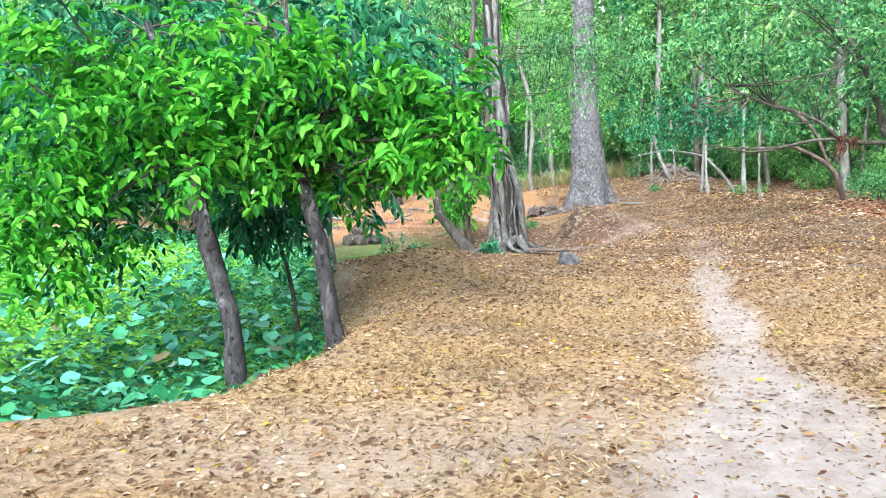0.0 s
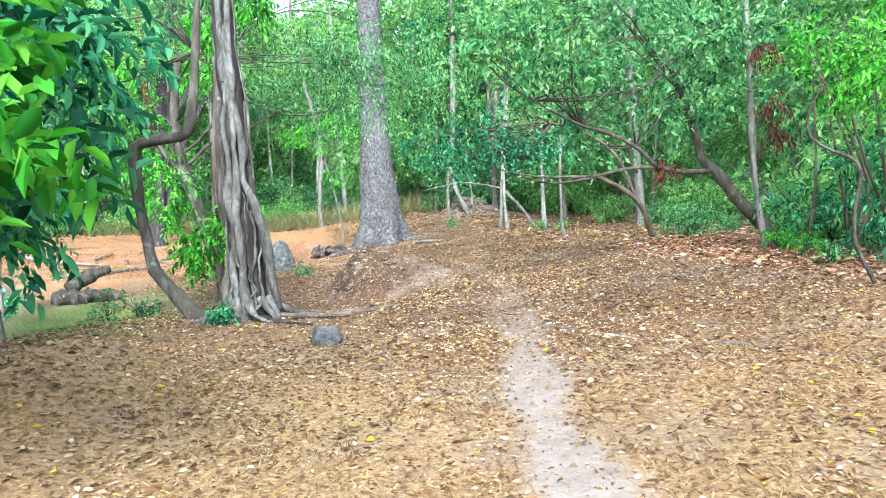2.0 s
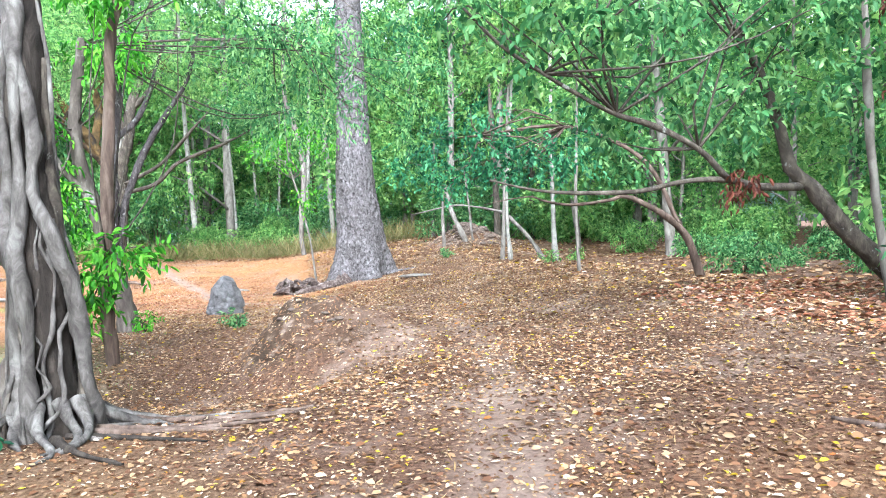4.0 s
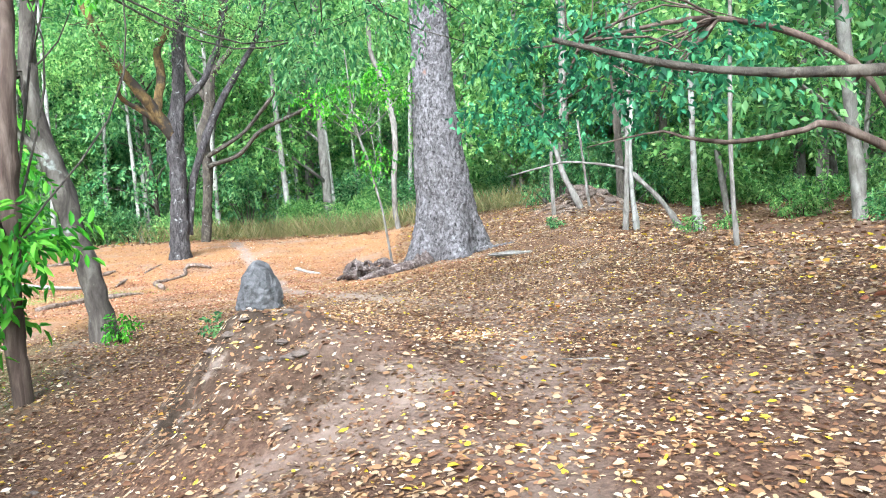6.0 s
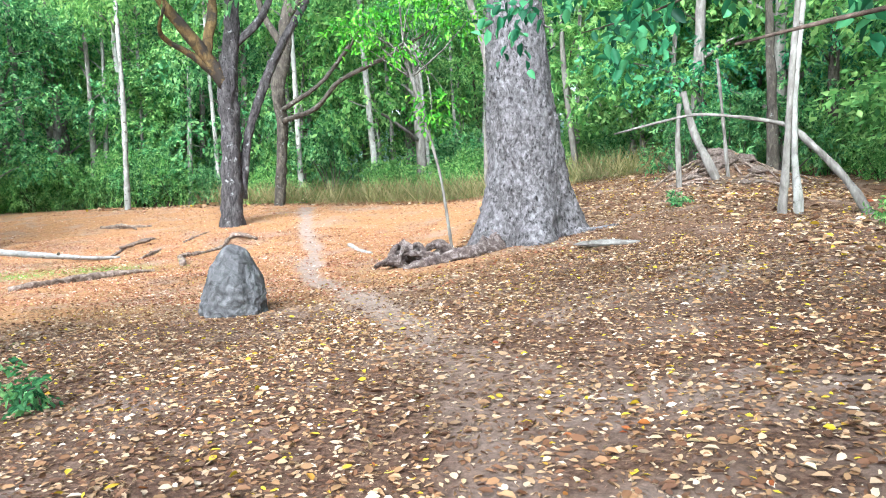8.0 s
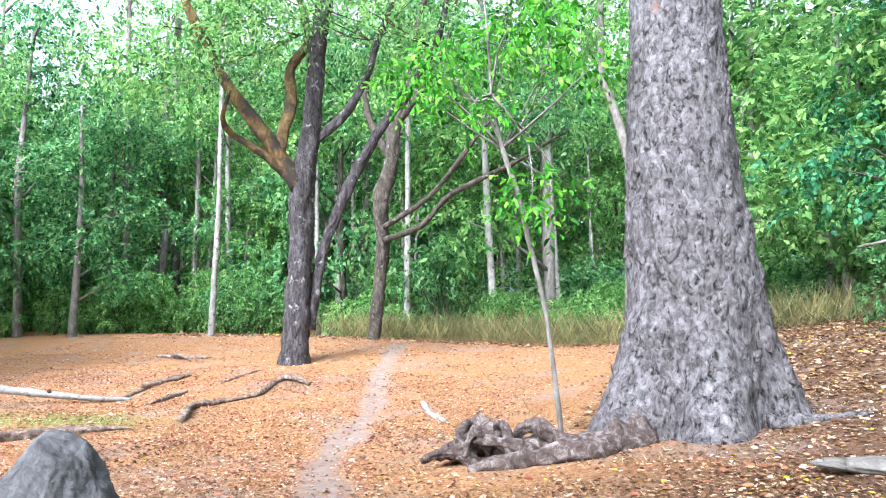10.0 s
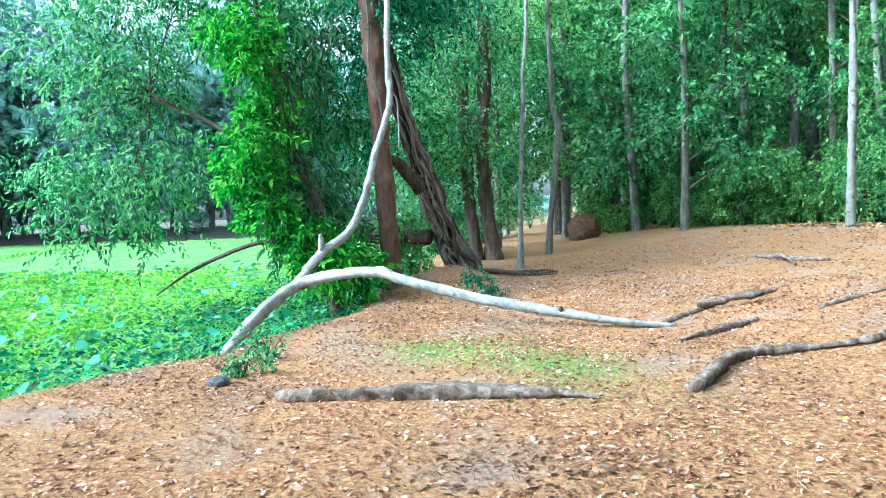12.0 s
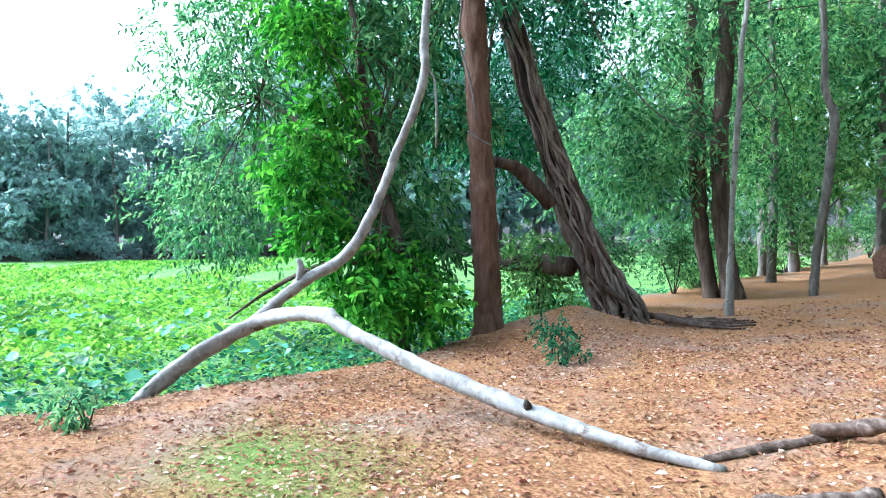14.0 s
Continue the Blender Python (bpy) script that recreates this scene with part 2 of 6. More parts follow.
def height(x, y):
    x, y = np.asarray(x, float), np.asarray(y, float)
    y2 = y + 0.35 * np.minimum(0, x + 3)
    h = 0.62 * sm(x, 2, 10) + 0.12 * (1 - sm(x, 3, 7)) * (1 - sm(y, 16, 24)) - 0.29 * (1 - sm(x, 0, 6)) * sm(y, 19, 27) + 0.65 * sm(y2, 29, 41)
    h = h + hill(x, y, -3.0, 35.9, 0.13, 3.2, 2.4) + hill(x, y, -10, 41.5, 0.12, 8, 3.5) - hill(x, y, -4.5, 31.9, 0.09, 1.1, 1.1) - hill(x, y, -6.2, 27.3, 0.1, 0.9, 0.9)
    h = h + hill(x, y, 0.42, 10.0, 0.42, 0.75, 1.4, 1.3)                                     # earth bank by the water
    h = h + heap(x, y) * (1 + 0.16 * wave(x, y, 5.0, 15)) - hill(x, y, 1.9, 16.9, 0.4, 0.95, 1.7) - hill(x, y, 3.0, 15.7, 0.26, 1.0, 0.85) + 0.11 * heap(x, y) * wave(x, y, 13.0, 16)  # low heap beside the path
    h = h + hill(x, y, 9.1, 33.9, 0.9, 1.25, 1.25, 0.7) + hill(x, y, 8.6, 30.5, 0.2, 2.5, 2.0)  # heap under the leaning roots
    h = h + hill(x, y, -10.7, 31.6, 0.42, 0.95, 0.9, 0.8)                               # red earth heap by the pond
    h = h + hill(x, y, -0.3, 18.2, -0.5, 1.7, 2.6) - 0.3 * (1 - sm(x, -3.0, 0.4)) * sm(y, 12, 15) * (1 - sm(y, 22, 25))      # hollow towards the water
    h = h + 0.025 * wave(x, y, 1.1, 3) + 0.010 * wave(x, y, 5.0, 4)
    d = shore_d(x, y)
    k = sm(d + 0.15 * wave(x, y, 1.5, 9), -0.7, 0.5)
    bed = WATER - 0.25
    h = bed + (h - bed) * k
    far = sm(far_r(x, y), 59, 62)                                         # the far bank
    return h * (1 - far) + far * (0.25 + 0.1 * wave(x, y, 0.05, 6))


def hz(x, y):
    return float(height(x, y))


def mesh_np(name, verts, faces):
    me = bpy.data.meshes.new(name)
    verts, faces = np.asarray(verts, np.float32), np.asarray(faces, np.int32)
    n, k = faces.shape
    me.vertices.add(len(verts))
    me.vertices.foreach_set("co", verts.ravel())
    me.loops.add(n * k)
    me.loops.foreach_set("vertex_index", faces.ravel())
    me.polygons.add(n)
    me.polygons.foreach_set("loop_start", np.arange(0, n * k, k, dtype=np.int32))
    me.update(calc_edges=True)
    return me


def smooth_shade(me):
    me.polygons.foreach_set("use_smooth", np.ones(len(me.polygons), bool))
    return me


def part(name, me, material, parent=None, label=""):
    """One mesh object under a thing; its mesh is given in world coordinates."""
    if parent is not None:
        o = parent.matrix_basis.translation
        if parent.parent:
            o = o + parent.parent.matrix_basis.translation
        me.transform(Matrix.Translation(-o))
    me.materials.append(material)
    ob = new(name, me)
    if parent is not None:
        ob.parent = parent
    return tagged(ob, label)


def thing(name, x, y, z, label, category, group="", kind=""):
    ob = new(name)
    ob.matrix_basis = Matrix.Translation((x, y, z))
    ob.empty_display_size = 0.2
    return tagged(ob, label, category, group, kind)


# ---- tubes and leaves ----
def vnoise(p, seed=0, octaves=3):
    """Smooth value noise in space, about -1 to 1."""
    out, amp = 0.0, 1.0
    for o in range(octaves):
        q = p * 2.03 ** o + seed * 7.13
        i = np.floor(q).astype(np.int64)
        f = q - i
        f = f * f * (3 - 2 * f)
        v = 0.0
        for c in range(8):
            d = np.array([c & 1, c >> 1 & 1, c >> 2])
            k = i + d
            h = (k[:, 0] * 73856093 ^ k[:, 1] * 19349663 ^ k[:, 2] * 83492791) & 0xFFFFFF
            h = (h * 1103515245 + 12345) & 0x7FFFFFFF
            w = np.prod(np.where(d, f, 1 - f), 1)
            v = v + w * (h / 0x3FFFFFFF - 1)
        out = out + amp * v
        amp *= 0.5
    return out


def curve_pts(ctrl, step=0.15):
    """Catmull-Rom through rows (x, y, z, r)."""
    c = np.array(ctrl, float)
    c = np.vstack([2 * c[0] - c[1], c, 2 * c[-1] - c[-2]])
    out = []
    for i in range(1, len(c) - 2):
        p0, p1, p2, p3 = c[i - 1:i + 3]
        n = max(2, int(np.linalg.norm(p2[:3] - p1[:3]) / step))
        t = np.arange(n)[:, None] / n
        out.append(0.5 * (2 * p1 + (p2 - p0) * t + (2 * p0 - 5 * p1 + 4 * p2 - p3) * t ** 2 + (3 * p1 - p0 - 3 * p2 + p3) * t ** 3))
    out.append(c[-2][None])
    return np.vstack(out)


def tube(ctrl, sides=10, step=0.15, rough=0.06, seed=0, flare=None, knob=None):
    """Verts and faces of a bent, uneven tube. flare: (height, extra, lobes) widens the foot."""
    p = curve_pts(ctrl, step)
    r = np.random.RandomState(seed)
    xyz, rad = p[:, :3], np.maximum(p[:, 3], 0.002)
    tan = np.gradient(xyz, axis=0)
    tan /= np.linalg.norm(tan, axis=1)[:, None] + 1e-9
    ref = np.array([1.0, 0, 0]) if abs(tan[0][0]) < 0.8 else np.array([0, 1.0, 0])
    verts = []
    a = np.arange(sides) * 2 * math.pi / sides
    ph = r.uniform(0, 6.28, 4)
    s = 0
    for i in range(len(xyz)):
        u = ref - tan[i] * (ref @ tan[i])
        u /= np.linalg.norm(u) + 1e-9
        ref = u
        v = np.cross(tan[i], u)
        if i:
            s += np.linalg.norm(xyz[i] - xyz[i - 1])
        k = 1 + rough * (np.sin(2 * a + ph[0] + s * 0.9 / max(0.05, rad[0]) * 0.2) + 0.6 * np.sin(3 * a + ph[1] - s * 1.7) + 0.5 * np.sin(5 * a + ph[2] + s * 2.3)) + r.uniform(-1, 1, sides) * rough * 0.5
        if flare:
            f = max(0.0, 1 - s / flare[0]) ** 2
            k = k + flare[1] * f * (0.55 + 0.45 * np.sin(flare[2] * a + ph[3]))
        verts.append(xyz[i] + rad[i] * k[:, None] * (np.cos(a)[:, None] * u + np.sin(a)[:, None] * v))
    n = len(xyz)
    V = np.vstack(verts)
    mean = np.repeat(xyz, sides, axis=0)
    out = unit(V - mean)
    size = np.repeat(rad, sides)
    scale, depth = knob or (2.5 / max(0.04, float(rad.mean())) ** 0.7, 0.2)
    V = V + out * (depth * size * vnoise(V * [scale, scale, scale * 0.6], seed))[:, None]
    V = np.vstack([V, xyz[-1:], xyz[:1]])
    i, j = np.meshgrid(np.arange(n - 1), np.arange(sides), indexing="ij")
    q = np.stack([i * sides + j, i * sides + (j + 1) % sides, (i + 1) * sides + (j + 1) % sides, (i + 1) * sides + j], -1).reshape(-1, 4)
    j = np.arange(sides)
    cap = np.stack([(n - 1) * sides + j, (n - 1) * sides + (j + 1) % sides, np.full(sides, n * sides), np.full(sides, n * sides)], -1)
    foot = np.stack([(j + 1) % sides, j, np.full(sides, n * sides + 1)], -1)
    tri = np.vstack([q[:, [0, 1, 2]], q[:, [0, 2, 3]], cap[:, :3], foot])
    return V, tri


def join(geos):
    V, T, o = [], [], 0
    for v, t in geos:
        V.append(v), T.append(t + o)
        o += len(v)
    return np.vstack(V), np.vstack(T)


def tube_mesh(name, geos):
    return smooth_shade(mesh_np(name, *join(geos)))


def unit(v):
    return v / (np.linalg.norm(v, axis=-1, keepdims=True) + 1e-9)


def leaf_geo(base, way, size, width, r, fold=0.25, curl=0.25, flat=False):
    """Folded, pointed blades: six corners each, two quads."""
    n = len(base)
    way = unit(way)
    upv = unit(np.array([0, 0, 1.0]) + r.normal(0, 0.45, (n, 3)))
    side = unit(np.cross(way, upv))
    nor = np.cross(side, way)
    L, W = size[:, None], (size * width)[:, None]
    f = (fold * W)
    b, tip = base, base + way * L - nor * L * curl
    m1, m2 = base + way * L * 0.3, base + way * L * 0.68 - nor * L * curl * 0.45
    V = np.stack([b, m1 + side * W * 0.42 + nor * f, m2 + side * W * 0.42 + nor * f, tip, m2 - side * W * 0.42 + nor * f, m1 - side * W * 0.42 + nor * f], 1).reshape(-1, 3)
    o = np.arange(n)[:, None] * 6
    F = np.hstack([o + [0, 1, 2, 3], o + [0, 3, 4, 5]]).reshape(-1, 4)
    return V, F


def leaf_geo2(base, way, size, width, r):
    """Two-triangle blades for what stays far off."""
    n = len(base)
    way = unit(way)
    side = unit(np.cross(way, unit(np.array([0, 0, 1.0]) + r.normal(0, 0.6, (n, 3)))))
    nor = np.cross(side, way)
    L, W = size[:, None], (size * width)[:, None]
    mid = base + way * L * 0.45
    V = np.stack([base, mid + side * W * 0.5 + nor * W * 0.2, base + way * L, mid - side * W * 0.5 + nor * W * 0.2], 1).reshape(-1, 3)
    o = np.arange(n)[:, None] * 4
    F = np.hstack([o + [0, 1, 2], o + [0, 2, 3]]).reshape(-1, 3)
    return V, F


def sprays(blobs, per, length, size, r, droop=0.5, width=0.38, shell=0.55, near=True):
    """Leaves on twigs that fill rough blobs (x, y, z, rx, ry, rz, twigs)."""
    B, W, S = [], [], []
    for x, y, z, rx, ry, rz, twigs in blobs:
        d = unit(r.normal(0, 1, (twigs, 3)))
        q = d * (shell + (1 - shell) * r.uniform(0, 1, (twigs, 1)) ** 0.5)
        q *= 1 + 0.35 * np.sin(3.1 * d[:, :1] * 2 + x) * np.cos(4.3 * d[:, 1:2] * 1.7 + y)
        root = np.array([x, y, z]) + q * [rx, ry, rz]
        tw = unit(d * [1, 1, 0.5] + r.normal(0, 0.6, (twigs, 3)) - [0, 0, droop * 0.5])
        s = np.linspace(0.05, 1, per)[None, :, None]
        pts = root[:, None] + tw[:, None] * length * s - np.array([0, 0, 1.0]) * droop * length * s ** 2 * 0.6
        lat = unit(np.cross(tw, r.normal(0, 1, (twigs, 3))))[:, None] * np.where(np.arange(per) % 2, 1, -1)[None, :, None]
        wy = unit(tw[:, None] * 0.6 + lat * 0.9 + r.normal(0, 0.25, (twigs, per, 3)) - [0, 0, droop])
        B.append(pts.reshape(-1, 3)), W.append(wy.reshape(-1, 3)), S.append(r.uniform(size[0], size[1], twigs * per))
    B, W, S = np.vstack(B), np.vstack(W), np.concatenate(S)
    return leaf_geo(B, W, S, width, r) if near else leaf_geo2(B, W, S, width, r)


def crown(parent, material, geo, label=""):
    ob = part("crown", mesh_np("crown", *geo), material, parent, label)
    return ob


# ---- ground ----
def axis_lines(a, b, step, lo, hi):
    mid = np.arange(a, b + step / 2, step)
    out, s, v = [], step, a
    while v > lo:
        s *= 1.22
        v -= s
        out.append(v)
    left, out, s, v = out[::-1], [], step, b
    while v < hi:
        s *= 1.22
        v += s
        out.append(v)
    return np.concatenate([left, mid, out])


gx, gy = axis_lines(-14, 12, 0.12, -900, 900), axis_lines(-3, 42, 0.12, -900, 900)
GX, GY = np.meshgrid(gx, gy, indexing="ij")
GZ = height(GX, GY)
nx, ny = GX.shape
ii, jj = np.meshgrid(np.arange(nx - 1), np.arange(ny - 1), indexing="ij")
quads = np.stack([ii * ny + jj, (ii + 1) * ny + jj, (ii + 1) * ny + jj + 1, ii * ny + jj + 1], -1).reshape(-1, 4)
ground_me = smooth_shade(mesh_np("ground", np.stack([GX, GY, GZ], -1).reshape(-1, 3), quads))
fx, fy = GX.ravel(), GY.ravel()


def bare(x, y):
    """1 on the trodden line."""
    d, _ = along(x, y, TRACK)
    d = d + 0.10 * wave(x, y, 2.6, 21)
    w = 0.2 + 0.5 * (1 - sm(y, 3.8, 6.5)) + 0.25 * hill(x, y, 1.6, 2.6, 1, 1.2, 0.8)
    worn = 1 - 0.6 * sm(y, 10, 13) * (1 - sm(y, 21, 24))
    sandy = 0.5 * hill(x, y, 1.2, 4.0, 1, 2.6, 0.9) * sm(wave(x, y, 2.4, 22), -0.35, 0.45)
    return np.maximum(worn * (1 - sm(d, w * 0.5, w * 1.4)), sandy)


def straw(x, y):
    """1 in the orange clearing, also on the first slope."""
    v = np.maximum(sm(y + 0.7 * np.minimum(x - 2, 4) * -1 + wave(x, y, 0.9, 31), 22.5, 27), 0.8 * (1 - sm(y + 0.6 * wave(x, y, 1.3, 32), 6, 13)))
    v = v * (1 - 0.85 * sm(x + 0.5 * wave(x, y, 1.0, 33), 3.8, 6.2) * sm(y, 14, 18))
    return v


def lawn(x, y):
    v = hill(x, y, -3.6, 29.6, 1, 1.3, 0.55) + hill(x, y, -4.9, 29.0, 0.8, 0.9, 0.5) + hill(x, y, -0.3, 16.0, 0.9, 0.9, 2.2) + hill(x, y, -1.3, 17.5, 0.9, 1.3, 3.3)
    return np.clip(v * (0.8 + 0.5 * wave(x, y, 3.0, 41)), 0, 1)


for key, values in (("bare", bare(fx, fy)), ("straw", straw(fx, fy)), ("lawn", lawn(fx, fy)), ("pale", (1 - sm(fy - 3 * (1 - sm(fx, 2, 4)), 5, 12)) * (0.75 + 0.25 * wave(fx, fy, 1.2, 35))), ("clay", np.clip(np.maximum(0.9 * sm(heap(fx, fy), 0.06, 0.22), 1.1 * hill(fx, fy, 9.0, 33.5, 1, 1.7, 1.7) + 0.7 * hill(fx, fy, 7.6, 29.3, 1, 1.6, 1.3)) * (0.55 + 0.6 * wave(fx, fy, 3.5, 36)), 0, 1)), ("wet", 1 - sm(shore_d(fx, fy) + 0.2 * wave(fx, fy, 2, 51), -0.2, 0.7))):
    ground_me.attributes.new(key, "FLOAT", "POINT").data.foreach_set("value", np.asarray(values, np.float32))


def ground_mat():
    m, n, l, b = mat("leaf_strewn_earth")

    def attr(k):
        a = n.new("ShaderNodeAttribute")
        a.attribute_name = k
        return a.outputs["Fac"]
    fine, mid, broad = noise_tex(n, l, 28, 8, 0.75), noise_tex(n, l, 6, 6, 0.65), noise_tex(n, l, 0.8, 4)
    soil = ramp(n, l, fine, [(0.32, (0.026, 0.013, 0.009)), (0.5, (0.085, 0.046, 0.029)), (0.7, (0.19, 0.12, 0.083))])
    grass = ramp(n, l, fine, [(0.32, (0.075, 0.03, 0.012)), (0.48, (0.24, 0.115, 0.048)), (0.66, (0.44, 0.26, 0.13))])
    dust = ramp(n, l, mid, [(0.3, (0.17, 0.12, 0.095)), (0.7, (0.27, 0.205, 0.17))])
    sand = ramp(n, l, mid, [(0.3, (0.26, 0.195, 0.165)), (0.7, (0.42, 0.34, 0.3))])
    green = ramp(n, l, fine, [(0.3, (0.07, 0.12, 0.02)), (0.7, (0.2, 0.26, 0.07))])
    mud = ramp(n, l, mid, [(0.3, (0.05, 0.045, 0.035)), (0.7, (0.13, 0.12, 0.09))])
    col = mix(n, l, attr("straw"), soil, grass)
    pale = ramp(n, l, fine, [(0.3, (0.13, 0.075, 0.036)), (0.48, (0.31, 0.195, 0.095)), (0.66, (0.48, 0.35, 0.2))])
    col = mix(n, l, attr("pale"), col, pale)
    patchy = ramp(n, l, broad, [(0.5, (0, 0, 0)), (0.68, (0.7, 0.7, 0.7))])
    col = mix(n, l, patchy, col, dust)
    clay = ramp(n, l, mid, [(0.4, (0.024, 0.016, 0.01)), (0.54, (0.06, 0.04, 0.026)), (0.66, (0.24, 0.195, 0.165))])
    col = mix(n, l, attr("clay"), col, clay)
    col = mix(n, l, attr("lawn"), col, green)
    col = mix(n, l, attr("bare"), col, mix(n, l, attr("pale"), dust, sand))
    col = mix(n, l, attr("wet"), col, mud)
    l.new(col, b.inputs["Base Color"])
    b.inputs["Roughness"].default_value = 0.95
    b.inputs["Specular IOR Level"].default_value = 0.15
    bump(n, l, b, fine, 0.8, 0.03)
    return m


ground = part("ground", ground_me, ground_mat())
tagged(ground, "leaf-strewn sandy forest ground with dry orange grass and a trodden path", "ground", kind="structure")

# ---- trees ----
def lower(ctrl, d=0.12):
    """Sink the foot of a trunk a little into the ground."""
    x, y, z, r = ctrl[0]
    g = min(z, hz(x, y)) - d
    return [(x, y, g, r * 1.1), *ctrl[1:]]


def tree(name, label, trunk, bark, limbs=(), sides=14, flare=None, rough=0.06, limb_bark=None, group="", seed=1, category="tree", step=0.15, knob=None):
    slim_by = 1.0 if name == "forest_tree" else 0.8
    trunk = lower([(*p[:3], p[3] * slim_by) for p in trunk])
    limbs = [[(*p[:3], p[3] * slim_by) for p in c] for c in limbs]
    x, y, z, _ = trunk[0]
    t = thing(name, x, y, z, label, category, group)
    part("trunk", tube_mesh("trunk", [tube(trunk, sides, step, rough, seed, flare, knob)]), bark, t)
    for i, c in enumerate(limbs):
        part("limb", tube_mesh("limb", [tube(c, max(6, sides - 4), step, rough, seed + i + 1)]), limb_bark[i] if limb_bark else bark, t)
    return t


def twig_geos(starts, blobs, r, n=6, rad=0.018):
    """Thin bent twigs from a limb's end into each blob."""
    out = []
    for s, b in zip(starts, blobs):
        for _ in range(n):
            e = np.array(b[:3]) + r.normal(0, 0.55, 3) * b[3:6]
            m = (np.array(s) + e) / 2 + r.normal(0, 0.12, 3) * np.linalg.norm(e - s)
            out.append(tube([(*s, rad), (*m, rad * 0.7), (*e, rad * 0.25)], 4, 0.5, 0.02, r.randint(99)))
    return out


R = np.random.RandomState(11)

big = tree("forest_tree", "massive old tree with grey flaky bark and a flared foot", [(4.98, 29.28, 0.2, 0.66), (4.96, 29.24, 1.33, 0.66), (4.87, 29.17, 2.7, 0.565), (4.84, 29.13, 3.94, 0.48), (4.83, 29.11, 4.62, 0.45), (4.79, 29.04, 6.68, 0.39), (4.78, 28.96, 9.5, 0.34), (4.9, 28.9, 14, 0.25)],
           BARK_BIG, sides=150, flare=(1.7, 0.75, 5), rough=0.012, step=0.05, knob=(7.0, 0.05))
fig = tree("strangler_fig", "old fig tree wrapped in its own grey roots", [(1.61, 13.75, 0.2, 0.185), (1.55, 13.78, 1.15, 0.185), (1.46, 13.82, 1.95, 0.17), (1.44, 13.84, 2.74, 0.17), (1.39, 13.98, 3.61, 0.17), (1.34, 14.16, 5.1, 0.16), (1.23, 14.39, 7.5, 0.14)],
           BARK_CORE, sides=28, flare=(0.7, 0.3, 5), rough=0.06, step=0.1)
fork = tree("forked_tree", "forked tree with rust-coloured lichen on its limbs", [(-3.28, 35.3, 0.1, 0.37), (-3.18, 35.25, 1.74, 0.345), (-3.12, 35.19, 2.95, 0.33), (-3.09, 35.15, 4.0, 0.33), (-2.9, 35.14, 5.2, 0.25), (-2.81, 35.1, 6.4, 0.22), (-2.68, 35.08, 7.6, 0.22), (-2.28, 35.14, 9.4, 0.17), (-2.08, 35.0, 12.4, 0.12)],
            BARK_FORK, limbs=[
    [(-3.13, 35.1, 3.9, 0.24), (-3.53, 34.65, 4.75, 0.23), (-3.83, 34.3, 5.3, 0.2), (-4.23, 33.9, 6.0, 0.15), (-4.58, 33.4, 7.0, 0.12), (-4.88, 33.0, 8.0, 0.08)],
    [(-3.28, 35.0, 4.1, 0.14), (-3.68, 34.5, 4.6, 0.11), (-4.13, 34.0, 4.95, 0.08), (-4.13, 33.7, 5.2, 0.06), (-3.83, 33.5, 5.7, 0.04)],
    [(-3.45, 34.75, 4.55, 0.16), (-3.42, 34.82, 5.05, 0.16), (-3.33, 35.0, 5.8, 0.15), (-3.43, 35.1, 6.6, 0.14), (-3.14, 35.3, 7.4, 0.11), (-3.63, 35.2, 9.1, 0.08)],
    [(-2.98, 35.4, 0.9, 0.14), (-2.78, 35.5, 2.5, 0.14), (-2.42, 35.7, 3.7, 0.15), (-2.16, 35.85, 4.4, 0.15), (-1.75, 36.1, 5.3, 0.14), (-1.18, 36.4, 6.3, 0.115), (-0.65, 36.7, 7.4, 0.1), (-0.28, 36.8, 9.0, 0.08)],
    [(-2.96, 35.14, 4.85, 0.12), (-2.66, 35.28, 5.15, 0.12), (-2.23, 35.5, 5.65, 0.12), (-1.86, 35.7, 6.5, 0.1), (-1.66, 35.8, 7.3, 0.085), (-1.32, 36.0, 8.4, 0.06)]],
            sides=24, flare=(0.6, 0.25, 4), rough=0.05, limb_bark=[BARK_MOSS, BARK_MOSS, BARK_MOSS, BARK_FORK, BARK_FORK])
back = tree("crooked_tree", "dark crooked tree with long bare side limbs", [(-4.4, 41.7, 0.4, 0.22), (-4.11, 41.6, 3.18, 0.24), (-4.12, 41.47, 4.62, 0.3), (-3.87, 41.51, 5.58, 0.26), (-3.69, 41.49, 7.02, 0.24), (-3.22, 41.6, 8.45, 0.19), (-3.04, 41.58, 9.89, 0.14), (-2.55, 41.63, 12.29, 0.11)],
            BARK_DARK, limbs=[
    [(-4.0, 41.4, 3.4, 0.11), (-2.73, 41.22, 3.79, 0.1), (-1.89, 41.11, 4.57, 0.1), (-0.95, 41.08, 5.02, 0.09), (-0.05, 41.04, 5.37, 0.08), (0.69, 40.92, 5.7, 0.06), (1.65, 40.9, 6.23, 0.04)],
    [(-4.0, 41.4, 3.8, 0.11), (-2.59, 41.27, 4.57, 0.09), (-1.76, 41.2, 5.41, 0.09), (-1.09, 41.06, 6.14, 0.07), (-0.44, 40.91, 6.78, 0.05)],
    [(-3.8, 41.5, 5.8, 0.16), (-4.6, 41.3, 7.5, 0.13), (-4.3, 41.2, 9.5, 0.1)], [(-3.6, 41.5, 7.0, 0.14), (-2.2, 41.2, 8.6, 0.11), (-1.6, 41, 10.5, 0.08)]])
